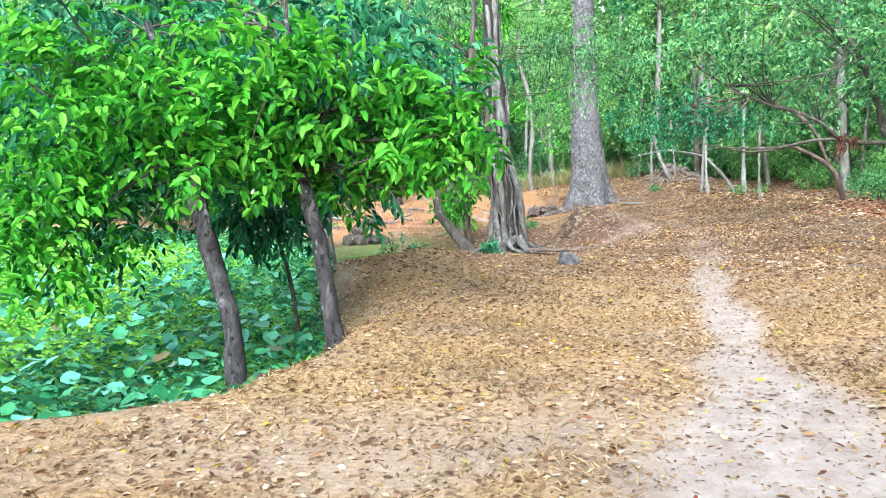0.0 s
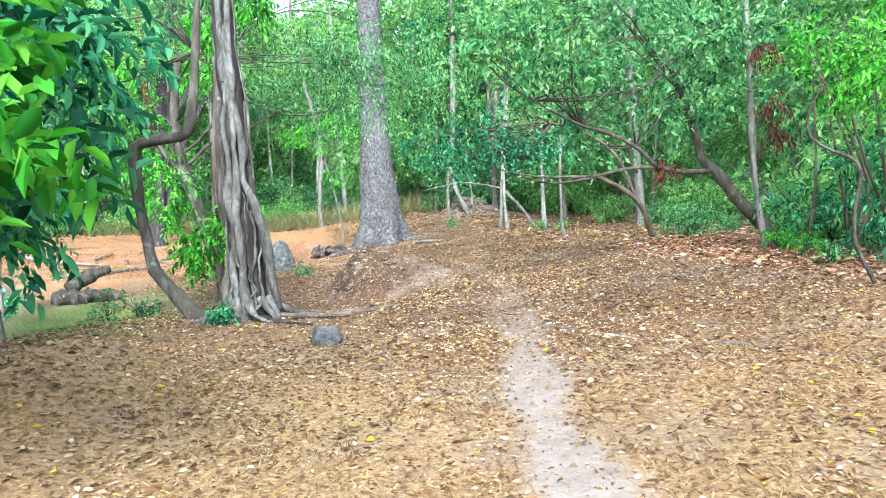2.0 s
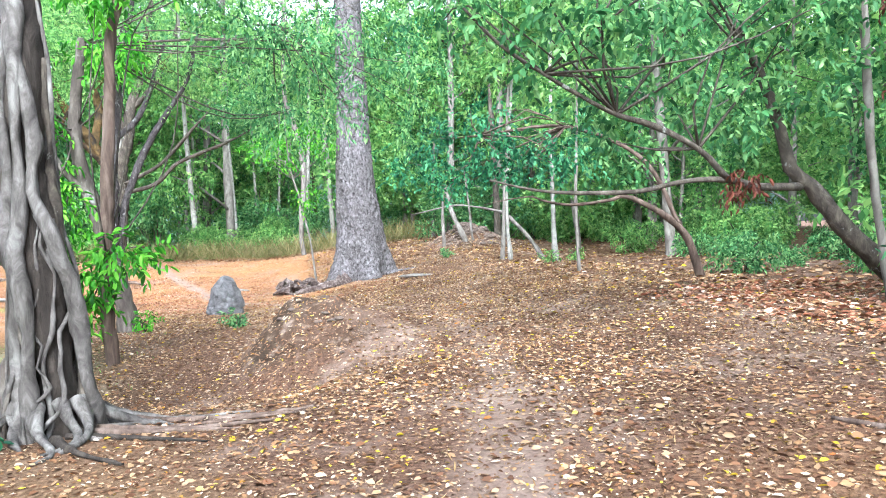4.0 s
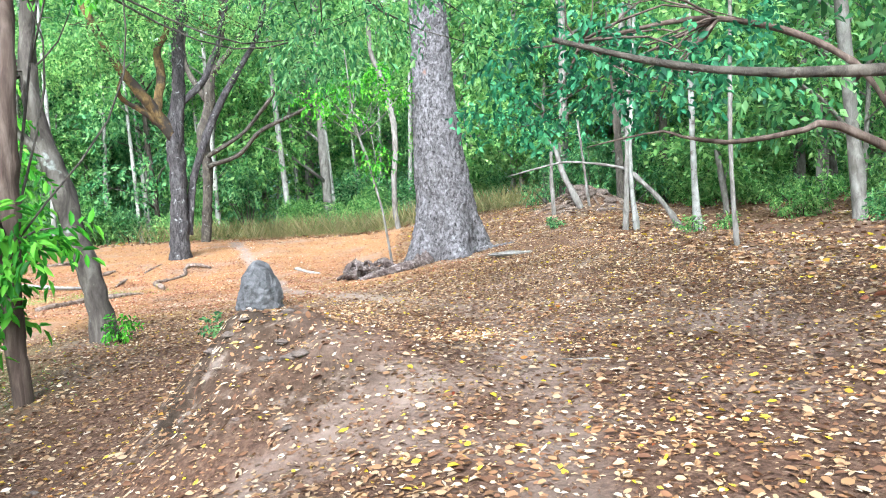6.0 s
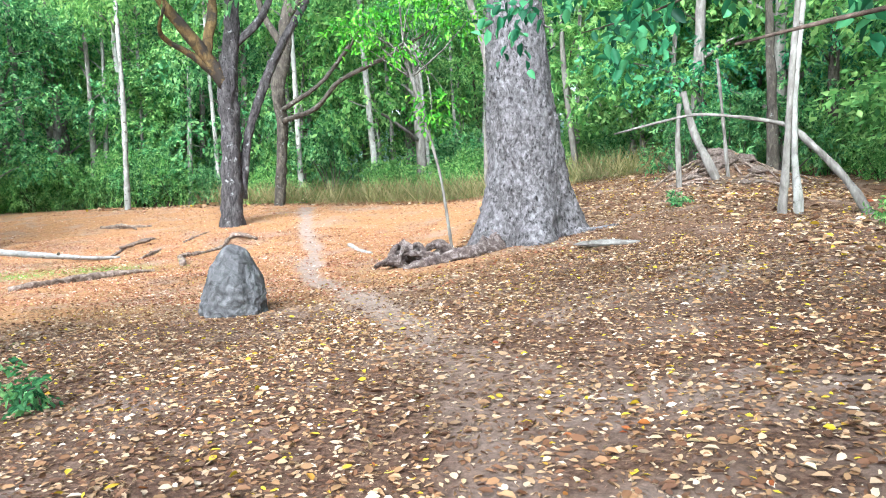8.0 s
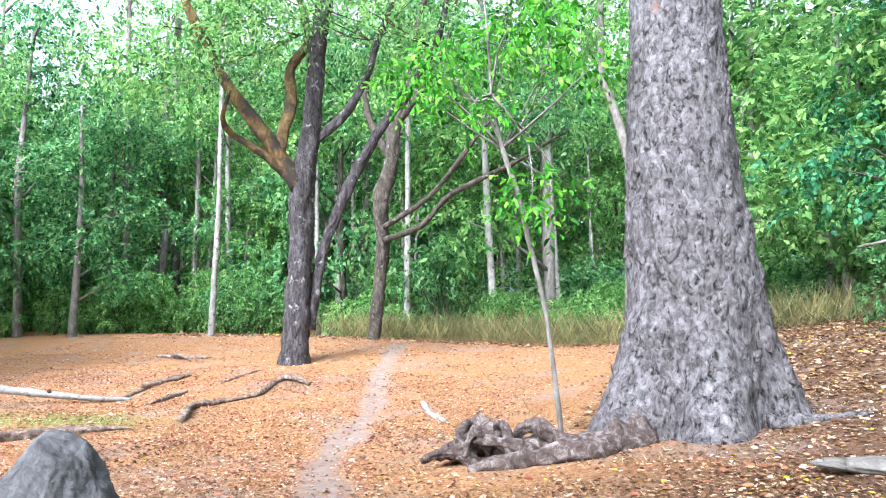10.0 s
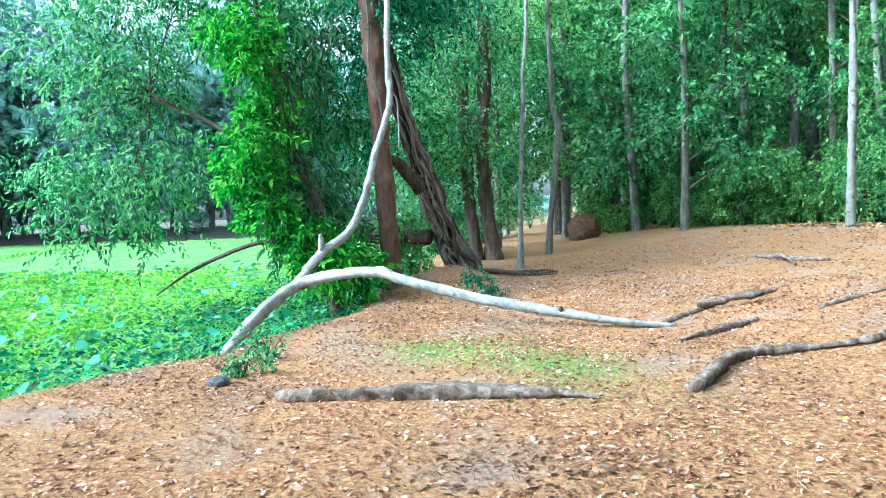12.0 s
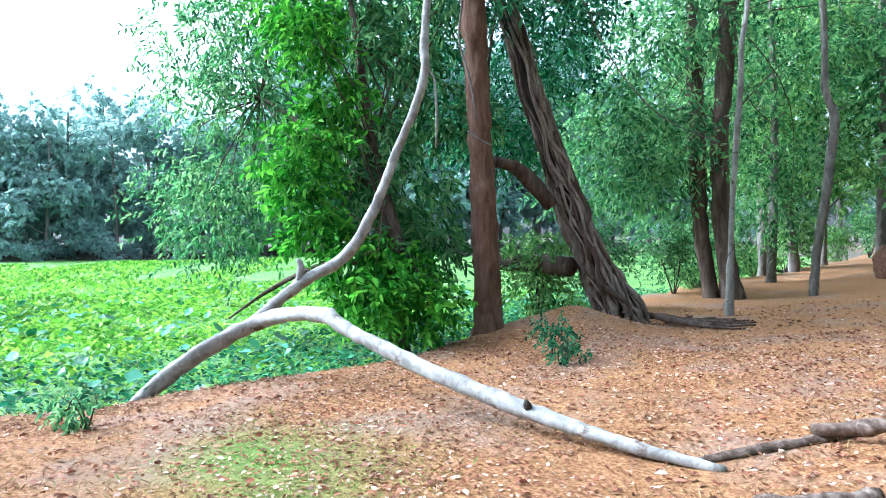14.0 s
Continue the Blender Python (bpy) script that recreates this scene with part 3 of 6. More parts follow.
ltree = tree("bank_tree", "slender leaning tree with fresh green leaves on the bank", [(-1.03, 7.16, -0.45, 0.125), (-1.09, 7.21, 0.13, 0.115), (-1.22, 7.25, 0.6, 0.105), (-1.34, 7.29, 1.07, 0.1), (-1.41, 7.32, 1.43, 0.1), (-1.45, 7.35, 1.8, 0.085), (-1.62, 7.39, 2.32, 0.06), (-1.82, 7.44, 2.95, 0.047)],
             BARK_FORK, limbs=[[(-1.36, 7.3, 1.22, 0.055), (-1.38, 7.41, 1.48, 0.053), (-1.23, 7.54, 1.9, 0.043), (-0.98, 7.69, 2.39, 0.032)]], sides=14)
ltree2 = tree("bank_tree", "slender dark tree with pale lichen spots on the bank", [(-0.04, 6.93, 0.07, 0.105), (-0.13, 6.99, 0.46, 0.09), (-0.2, 7.05, 0.91, 0.085), (-0.3, 7.11, 1.26, 0.08), (-0.38, 7.16, 1.56, 0.07), (-0.5, 7.5, 2.0, 0.055), (-0.6, 7.9, 2.6, 0.04), (-0.75, 8.3, 3.1, 0.03)], BARK_FORK, sides=14)
curved = tree("crooked_sapling", "thin crooked tree bent like an elbow beside the fig", [(1.05, 14.06, 0.0, 0.14), (0.67, 14.15, 0.35, 0.12), (0.36, 14.24, 0.73, 0.105), (0.27, 14.28, 1.16, 0.09), (0.19, 14.33, 1.68, 0.095), (0.16, 14.36, 2.19, 0.1), (0.25, 14.36, 2.37, 0.085), (0.61, 14.29, 2.43, 0.085), (0.84, 14.25, 2.49, 0.085), (0.92, 14.26, 2.89, 0.075), (0.98, 14.29, 3.54, 0.06), (1.03, 14.32, 4.2, 0.056), (1.1, 14.37, 5.29, 0.045)], BARK_FIG, sides=14)
thind = tree("straight_sapling", "thin straight brown tree in the hollow behind the fig", [(0.76, 19.0, -0.5, 0.125), (0.68, 19.05, 0.1, 0.12), (0.66, 19.1, 0.9, 0.115), (0.67, 19.15, 1.7, 0.11), (0.7, 19.2, 2.5, 0.105), (0.75, 19.25, 3.4, 0.1), (0.8, 19.3, 4.5, 0.095), (1.1, 19.3, 5.4, 0.08)], BARK_ROOT, sides=14)
lean = tree("leaning_tree", "leaning hollow tree with patchy grey bark at the clearing's edge", [(0.4, 21.58, -0.02, 0.19), (0.28, 21.62, 0.54, 0.18), (0.11, 21.67, 1.13, 0.19), (-0.08, 21.73, 1.8, 0.175), (-0.31, 21.78, 2.53, 0.15), (-0.45, 21.86, 3.45, 0.12), (-0.3, 21.9, 5.0, 0.09)], BARK_FIG,
            limbs=[[(-0.2, 21.75, 2.2, 0.09), (-0.7, 21.5, 2.9, 0.07), (-1.0, 21.3, 3.8, 0.05)]], flare=(0.5, 0.4, 4), rough=0.09)
rtree = tree("thin_tree", "thin blue-grey tree leaning at the thicket's edge", [(9.62, 14.91, 0.59, 0.075), (9.53, 14.96, 1.12, 0.066), (9.47, 15.01, 1.78, 0.061), (9.44, 15.05, 2.59, 0.057), (9.43, 15.09, 3.57, 0.057), (9.42, 15.14, 4.55, 0.053), (9.4, 15.19, 5.78, 0.05)], BARK_PALE, sides=10)
over = tree("overhanging_tree", "dark leaning tree whose long branches hang over the path", [(10.4, 15.2, 0.6, 0.16), (9.84, 15.38, 1.02, 0.145), (9.44, 15.5, 1.46, 0.13), (9.12, 15.59, 1.9, 0.115), (8.91, 15.64, 2.12, 0.1), (8.79, 15.66, 2.58, 0.085), (8.57, 15.73, 3.26, 0.07), (8.27, 15.83, 3.94, 0.05)], BARK_DARK,
            limbs=[[(9.0, 15.6, 1.9, 0.06), (8.34, 15.42, 1.9, 0.053), (7.9, 15.28, 1.97, 0.05), (7.32, 15.17, 1.95, 0.033), (6.76, 15.06, 1.85, 0.03), (6.09, 14.99, 1.84, 0.025), (5.6, 14.86, 1.87, 0.018), (5.13, 14.73, 1.96, 0.012)],
                   [(7.88, 15.25, 1.97, 0.05), (7.49, 15.16, 2.29, 0.042), (6.97, 15.11, 2.52, 0.038), (6.53, 15.02, 2.62, 0.032), (6.11, 14.93, 2.79, 0.028), (5.71, 14.84, 2.98, 0.023), (5.26, 14.76, 3.23, 0.02), (4.9, 14.66, 3.53, 0.015)]])
stem = tree("crooked_sapling", "thin crooked sapling growing out of the thicket", [(8.09, 10.77, 0.49, 0.032), (7.92, 10.84, 0.75, 0.028), (7.84, 10.88, 0.99, 0.027), (7.86, 10.89, 1.33, 0.026), (7.92, 10.88, 1.66, 0.026), (7.83, 10.92, 1.83, 0.022), (7.65, 10.98, 1.91, 0.021), (7.46, 11.06, 2.06, 0.019), (7.45, 11.07, 2.3, 0.017), (7.59, 11.03, 2.6, 0.013)], BARK_DARK, sides=10)
PALE = "slender straight tree with pale smooth bark"
slim = [
    ([(9.8, 26.4, 0.66, 0.105), (9.8, 26.5, 1.46, 0.08), (9.82, 26.6, 2.49, 0.072), (9.86, 26.7, 3.73, 0.067), (9.9, 26.8, 5.38, 0.06), (10, 27, 8.5, 0.05)], BARK_WHITE),
    ([(8.81, 28.03, 0.61, 0.08), (8.89, 28.1, 1.55, 0.068), (8.97, 28.2, 2.68, 0.062), (9.08, 28.3, 3.92, 0.057), (9.3, 28.43, 7, 0.05)], BARK_PALE),
    ([(9.07, 28.03, 0.61, 0.088), (9.0, 28.09, 1.43, 0.064), (9.01, 28.17, 2.33, 0.059), (9.09, 28.25, 3.24, 0.054), (9.4, 28.39, 7, 0.040)], BARK_WHITE),
    ([(9.04, 22.7, 0.54, 0.047), (9.02, 22.76, 1.19, 0.044), (9.04, 22.84, 2.14, 0.04), (9.1, 22.92, 3.16, 0.04), (9.2, 23.02, 5, 0.03)], BARK_PALE),
    ([(3.72, 28.8, 0.12, 0.038), (3.62, 28.75, 0.77, 0.032), (3.54, 28.7, 1.4, 0.032), (3.4, 28.65, 2.02, 0.032), (3.27, 28.6, 2.58, 0.036), (3.14, 28.55, 2.99, 0.034), (3.04, 28.5, 3.55, 0.022), (3.0, 28.5, 4.1, 0.018), (2.95, 28.4, 4.93, 0.011)], BARK_PALE),
    ([(3.36, 40.0, 0.58, 0.13), (3.27, 39.89, 1.31, 0.12), (3.3, 39.81, 2.4, 0.13), (3.43, 39.76, 3.74, 0.145), (3.37, 39.64, 4.84, 0.145), (3.18, 39.47, 5.68, 0.13), (2.98, 39.31, 6.41, 0.13), (2.76, 39.14, 7.14, 0.12), (2.75, 39.05, 9, 0.1)], BARK_PALE),
    ([(-13.1, 34.4, -0.3, 0.105), (-13.12, 34.45, 0.6, 0.072), (-13.14, 34.5, 1.75, 0.063), (-13.16, 34.57, 2.75, 0.063), (-13.19, 34.66, 3.7, 0.063), (-13.2, 34.68, 4.4, 0.058), (-13.23, 34.8, 5.2, 0.058), (-13.3, 35, 8, 0.045)], BARK_WHITE),
    ([(-16.3, 37.0, -0.2, 0.12), (-16.33, 37.1, 0.8, 0.118), (-16.35, 37.28, 1.78, 0.118), (-16.38, 37.4, 2.72, 0.118), (-16.4, 37.5, 3.55, 0.115), (-16.39, 37.3, 4.15, 0.1), (-16.4, 37.3, 5.1, 0.085), (-16.4, 37.2, 8, 0.07)], BARK_PALE),
    ([(-17.1, 45.3, 0.43, 0.23), (-17.1, 45.15, 3.17, 0.18), (-17.1, 45.05, 6, 0.17), (-17.1, 44.9, 9.2, 0.155), (-17.1, 44.7, 15, 0.1)], BARK_PALE),
    ([(-10.7, 42.3, 0.44, 0.14), (-10.6, 42.25, 2.27, 0.125), (-10.5, 42.2, 4.05, 0.11), (-10.46, 42.15, 5.84, 0.1), (-10.4, 42.0, 12, 0.07)], BARK_WHITE),
    ([(-18.2, 49.6, 0.4, 0.28), (-18.25, 49.42, 5.34, 0.23), (-18.3, 49.23, 8.7, 0.23), (-18.27, 49.11, 15, 0.18)], BARK_PALE),
]
for i, (c, b) in enumerate(slim):
    tree("slender_tree", PALE, c, b, sides=10, seed=40 + i, group="slender pale trees")
trunk2 = tree("straight_tree", "straight tree with red-brown fibrous bark by the pond", [(-10.6, 30.4, -0.35, 0.26), (-10.62, 30.38, 0.63, 0.225), (-10.63, 30.35, 1.71, 0.21), (-10.64, 30.3, 2.71, 0.2), (-10.65, 30.27, 3.79, 0.22), (-10.66, 30.22, 4.62, 0.22), (-10.68, 30.15, 8, 0.18)], BARK_RED, sides=24, flare=(0.6, 0.3, 4), rough=0.03)
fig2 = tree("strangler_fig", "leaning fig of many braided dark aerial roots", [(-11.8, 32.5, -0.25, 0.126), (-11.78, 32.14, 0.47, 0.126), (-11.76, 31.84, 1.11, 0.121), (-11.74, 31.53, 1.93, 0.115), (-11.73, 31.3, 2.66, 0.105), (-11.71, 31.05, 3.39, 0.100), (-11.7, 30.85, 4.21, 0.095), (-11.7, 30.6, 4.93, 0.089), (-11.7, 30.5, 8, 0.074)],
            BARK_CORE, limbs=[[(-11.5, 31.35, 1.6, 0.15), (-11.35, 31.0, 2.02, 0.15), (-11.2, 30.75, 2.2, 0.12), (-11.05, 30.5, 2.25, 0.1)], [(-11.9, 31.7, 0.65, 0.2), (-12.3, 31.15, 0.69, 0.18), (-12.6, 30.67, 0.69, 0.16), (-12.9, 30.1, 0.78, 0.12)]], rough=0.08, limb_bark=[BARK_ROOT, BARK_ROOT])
for c, sd in (([(-16.9, 35.6, -0.4, 0.32), (-16.9, 35.4, 0.68, 0.27), (-16.92, 35.3, 2.1, 0.25), (-16.94, 35.3, 3.4, 0.23), (-16.97, 35.45, 4.95, 0.22), (-17.1, 35.6, 9, 0.17)], 71),
              ([(-17.2, 35.2, -0.4, 0.2), (-17.15, 34.95, 1.07, 0.23), (-17.15, 34.88, 2.25, 0.23), (-17.17, 34.85, 3.69, 0.21), (-17.19, 34.8, 5.26, 0.2), (-17.2, 34.7, 9, 0.15)], 72)):
    tree("dark_tree", "tall dark tree at the edge of the pond", c, BARK_ROOT, seed=sd, flare=(0.6, 0.3, 5), group="dark trees by the pond")
boughs = thing("fallen_bough", -6.95, 26.91, -0.66, "pale grey fallen bough arched over the ground, one arm still upright", "fallen branch")
part("arched_stem", tube_mesh("arched_stem", [tube([(-7.05, 26.75, -0.8, 0.084), (-6.95, 26.95, -0.6, 0.084), (-7.2, 27.45, -0.12, 0.08), (-7.5, 28.05, 0.24, 0.078), (-7.15, 28.6, 0.39, 0.074), (-6.78, 29.07, 0.41, 0.076), (-6.66, 29.22, 0.33, 0.068), (-6.0, 30.05, 0.07, 0.064), (-5.33, 30.9, -0.12, 0.06), (-4.95, 31.5, -0.24, 0.048), (-4.6, 32.05, -0.3, 0.032)], 16, 0.08, 0.06, 5)]), BOUGH, boughs)
part("upright_arm", tube_mesh("upright_arm", [tube([(-7.5, 28.05, 0.24, 0.064), (-7.8, 28.48, 0.64, 0.068), (-7.98, 28.95, 0.93, 0.062), (-8.12, 29.25, 1.44, 0.056), (-8.27, 29.48, 2.08, 0.053), (-8.37, 29.78, 2.86, 0.053), (-8.45, 29.8, 3.45, 0.048), (-8.6, 29.88, 4.4, 0.044), (-8.75, 30.1, 6.0, 0.028)], 14, 0.08, 0.05, 6)]), BOUGH, boughs)

# ---- crowns seen close ----
def leafy(t, centres, spread, twigs, per, length, size, material, seed, start=None, bark=None, droop=0.5, width=0.38, near=True, rods=2, name="crown", label="", grow=1.45):
    """A crown part of leaves on twigs round rough centres, and the twigs that carry them."""
    r = np.random.RandomState(seed)
    twigs = int(twigs * 1.5)
    size = (size[0] * grow, size[1] * grow)
    blobs = [(*c, spread * r.uniform(0.8, 1.2), spread * r.uniform(0.8, 1.2), spread * r.uniform(0.6, 0.9), twigs) for c in centres]
    part(name, mesh_np(name, *sprays(blobs, per, length, size, r, droop, width, 0.15, near)), material, t, label)
    if start is not None:
        starts = [start if len(np.shape(start)) == 1 else start[i % len(start)] for i in range(len(blobs))]
        tagged(part("twig", tube_mesh("twig", twig_geos(starts, blobs, r, rods, 0.016)), bark or BARK_DARK, t), kind="stuff")


L1 = [(-2.8, 7.3, 2.6), (-2.2, 7.3, 2.6), (-1.5, 7.1, 2.2), (-2.5, 7.1, 1.9), (-2.8, 6.9, 1.4), (-2.0, 7.3, 1.6), (-1.0, 7.1, 1.9), (-0.6, 7.3, 1.7), (-2.5, 7.1, 1.0), (-1.5, 7.6, 2.7), (-3.0, 7.1, 0.9), (-1.7, 7.0, 2.1)]
L2 = [(0.2, 7.3, 2.0), (0.7, 7.2, 2.0), (0.9, 7.2, 2.3), (1.05, 7.15, 1.8), (0.5, 7.2, 1.7), (0.7, 7.2, 1.6), (0.2, 7.5, 2.3), (-0.3, 7.5, 1.7), (-0.1, 7.7, 1.5), (0.9, 7.1, 1.8), (-0.45, 6.95, 1.8), (-0.75, 6.9, 2.1), (-0.2, 6.9, 2.1), (-0.95, 6.9, 1.7), (-0.6, 6.8, 2.5), (0.0, 6.9, 2.5)]
L3 = [(-1.4, 9.4, 1.0), (-1.6, 9.2, 1.2), (-1.3, 9.7, 1.5)]
LDARK = [(-1.8, 10.7, 3.4), (-1.2, 11.7, 3.6), (-3.4, 10.6, 3.6), (-4.5, 10.5, 3.5), (-0.7, 12.8, 3.8), (-0.2, 12.8, 3.3), (-2.4, 10.6, 2.9), (-1.0, 10.6, 2.5), (-3.6, 9.4, 2.3), (-4.3, 9.4, 2.4), (-1.0, 12.5, 1.6), (-2.8, 11.2, 4.4)]
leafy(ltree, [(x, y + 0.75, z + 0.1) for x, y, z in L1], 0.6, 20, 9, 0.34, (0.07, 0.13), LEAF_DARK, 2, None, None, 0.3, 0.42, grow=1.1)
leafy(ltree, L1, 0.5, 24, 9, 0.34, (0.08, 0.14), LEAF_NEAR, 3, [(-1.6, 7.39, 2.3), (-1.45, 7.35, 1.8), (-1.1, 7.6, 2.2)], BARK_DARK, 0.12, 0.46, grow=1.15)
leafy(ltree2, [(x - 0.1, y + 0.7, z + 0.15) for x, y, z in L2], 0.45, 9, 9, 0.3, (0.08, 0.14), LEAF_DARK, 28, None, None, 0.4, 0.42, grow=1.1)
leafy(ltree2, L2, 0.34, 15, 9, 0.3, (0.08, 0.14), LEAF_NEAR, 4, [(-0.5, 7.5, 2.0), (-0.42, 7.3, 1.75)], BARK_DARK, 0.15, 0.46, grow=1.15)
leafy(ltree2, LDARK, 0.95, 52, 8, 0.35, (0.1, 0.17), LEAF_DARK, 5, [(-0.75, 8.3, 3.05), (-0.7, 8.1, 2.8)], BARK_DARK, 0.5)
bsap = tree("sapling", "thin dark sapling growing at the water's edge", [(-1.11, 9.74, -0.27, 0.036), (-1.23, 9.73, 0.19, 0.033), (-1.35, 9.72, 0.69, 0.03), (-1.43, 9.72, 1.26, 0.026), (-1.44, 9.71, 1.75, 0.018)], BARK_DARK, sides=7)
leafy(bsap, L3, 0.4, 26, 8, 0.28, (0.07, 0.13), LEAF_DARK, 6, (-1.4, 9.72, 1.2), BARK_DARK, 0.7)
for k, (x, y, h) in enumerate(((-1.75, 14.8, 1.5), (-2.1, 16.0, 1.6), (-3.2, 19.2, 1.8))):
    z = hz(x, y)
    sp = tree("sapling", "thin leafy sapling in the grass by the pond", [(x, y, z, 0.05), (x - 0.08, y, z + h * 0.5, 0.042), (x + 0.05, y, z + h, 0.025)], BARK_PALE, sides=7, seed=80 + k, group="pond saplings")
    leafy(sp, [(x - 0.3, y, z + h), (x + 0.4, y + 0.2, z + h * 1.1), (x, y - 0.2, z + h * 1.4), (x - 0.5, y + 0.3, z + h * 1.5)], 0.45, 30, 8, 0.26, (0.05, 0.09), LEAF_MID, 340 + k, (x, y, z + h * 0.9), BARK_PALE, 0.4)
OVER = [(5.3, 14.7, 3.8), (6.1, 14.4, 3.7), (7.0, 15.2, 3.3), (7.4, 15.1, 4.0), (8.4, 15.2, 3.7), (9.0, 15.0, 3.1), (8.5, 14.7, 3.9), (6.9, 15.7, 2.7), (6.0, 15.0, 3.4), (8.0, 15.4, 2.8), (4.9, 15.4, 3.9), (9.1, 14.5, 3.9), (7.2, 15.0, 4.8), (5.8, 15.2, 4.6)]
leafy(over, OVER, 0.6, 27, 8, 0.26, (0.05, 0.09), LEAF_MID, 7, [(6.53, 15.02, 2.62), (8.57, 15.73, 3.26), (5.71, 14.84, 2.98), (7.49, 15.16, 2.29)], BARK_DARK, 0.2, 0.5)
leafy(over, [(9.0, 13.9, 2.8), (9.0, 13.9, 2.4), (7.9, 15.0, 1.95), (8.9, 14.0, 3.6)], 0.2, 13, 6, 0.14, (0.06, 0.1), RED_LEAF, 8, None, None, 1.2, 0.4, grow=1.0, name="withered_leaves", label="bunch of withered red-brown leaves")
CANOPY = [(5.7, 20.2, 2.9), (6.0, 20.7, 2.5), (6.4, 19.8, 2.8), (6.9, 19.8, 2.8), (7.3, 19.5, 2.6), (7.1, 19.7, 2.45), (7.5, 19.2, 2.6), (5.6, 21.7, 2.5), (6.2, 20.3, 3.2), (6.7, 20.2, 2.6), (7.9, 20.0, 3.2), (6.8, 21.0, 3.4)]
limbed = tree("overhanging_tree", "thin tree whose dark leafy boughs hang over the path", [(9.9, 19.3, 0.6, 0.09), (9.5, 19.25, 1.4, 0.08), (8.6, 19.2, 1.95, 0.05), (8.33, 19.27, 1.93, 0.035), (7.99, 19.33, 1.88, 0.033), (7.6, 19.4, 1.86, 0.03), (7.2, 19.48, 1.94, 0.022), (7.03, 19.55, 2.01, 0.018), (6.66, 19.62, 1.97, 0.013), (6.28, 19.68, 1.9, 0.008)], BARK_ROOT,
              limbs=[[(9.5, 19.25, 1.4, 0.06), (9.0, 19.6, 2.6, 0.05), (7.8, 20.0, 3.2, 0.04), (6.4, 20.3, 3.1, 0.02)]], sides=9)
leafy(limbed, CANOPY, 0.44, 15, 7, 0.3, (0.07, 0.12), LEAF_DARK, 9, [(6.4, 20.3, 3.1), (7.8, 20.0, 3.2)], BARK_ROOT, 0.5, 0.6, grow=0.95)
HIGH = [(2.9, 21.4, 4.5), (3.7, 21.2, 3.8), (4.5, 22.1, 4.4), (3.5, 20.3, 4.8), (5.2, 22.0, 5.0), (2.5, 20.5, 5.0), (4.3, 21.1, 5.2), (3.0, 22.4, 3.6), (5.6, 20.9, 4.2), (5.6, 21.9, 3.5)]
leafy(lean, HIGH, 0.7, 34, 8, 0.35, (0.05, 0.09), LEAF_MID, 10, [(-0.3, 21.9, 4.9), (3.0, 21.4, 5.2)], BARK_DARK, 0.6)
leafy(lean, [(-0.9, 21.4, 2.6), (-0.6, 21.0, 1.7), (-1.3, 21.2, 3.6), (0.2, 21.9, 4.8), (-1.8, 21.0, 4.6)], 0.6, 34, 8, 0.32, (0.07, 0.12), LEAF_NEAR, 12, [(-0.45, 21.86, 3.4)], BARK_DARK, 0.6)
leafy(thind, [(0.4, 18.9, 1.0), (0.9, 18.8, 1.3), (0.3, 19.0, 0.6), (0.6, 18.9, 4.9), (1.6, 19.3, 5.4)], 0.33, 22, 7, 0.26, (0.08, 0.13), LEAF_NEAR, 13, [(0.68, 19.1, 1.2)], BARK_DARK, 0.6)
leafy(curved, [(-0.6, 15.6, 2.9), (0.6, 14.6, 4.6), (-0.8, 15.0, 3.8), (0.2, 15.6, 5.1), (-1.6, 15.9, 4.2)], 0.5, 26, 7, 0.3, (0.06, 0.11), LEAF_MID, 14, [(0.98, 14.29, 3.54)], BARK_DARK, 0.6)
FORKC = [(-4.9, 32.8, 6.5), (-3.7, 33.7, 7.0), (-4.1, 33.4, 8.1), (-2.7, 34.2, 7.9), (-1.5, 35.9, 7.1), (-5.3, 32.1, 6.0), (-0.7, 37.4, 7.5), (-1.0, 36.0, 8.3), (-4.8, 32.8, 5.9), (-3.3, 33.9, 7.6), (-2.0, 34.5, 9.5), (-4.5, 35, 9)]
leafy(fork, FORKC, 1.0, 60, 8, 0.5, (0.07, 0.13), LEAF_LIGHT, 15, [(-4.8, 33.4, 7.0), (-3.36, 35.3, 7.4), (-0.87, 36.7, 7.4), (-1.88, 35.8, 7.3)], BARK_MOSS, 0.4, near=False)
leafy(back, [(-3, 41.5, 10), (-1.5, 41, 9), (-4.6, 41, 9.5), (0.5, 41, 7.0), (-2.4, 41.6, 12), (1.6, 40.9, 6.6)], 1.2, 60, 8, 0.5, (0.1, 0.18), LEAF_MID, 16, [(-3.04, 41.58, 9.89)], BARK_DARK, 0.4, near=False)
thin = [o for o in scene.objects if o.name.startswith("slender_tree")]
thin_tree = min(thin, key=lambda o: (o.location - Vector((3.72, 28.8, 0))).length)
leafy(thin_tree, [(2.6, 28.5, 3.9), (3.2, 28.6, 4.2), (3.6, 28.8, 4.4), (3.5, 28.6, 2.45), (3.9, 28.6, 3.9), (2.8, 28.5, 3.4), (2.2, 28.5, 3.9)], 0.36, 20, 6, 0.3, (0.08, 0.15), LEAF_NEAR, 17, [(3.14, 28.55, 2.99), (3.04, 28.5, 3.55)], BARK_PALE, 0.4, 0.5, grow=0.8)
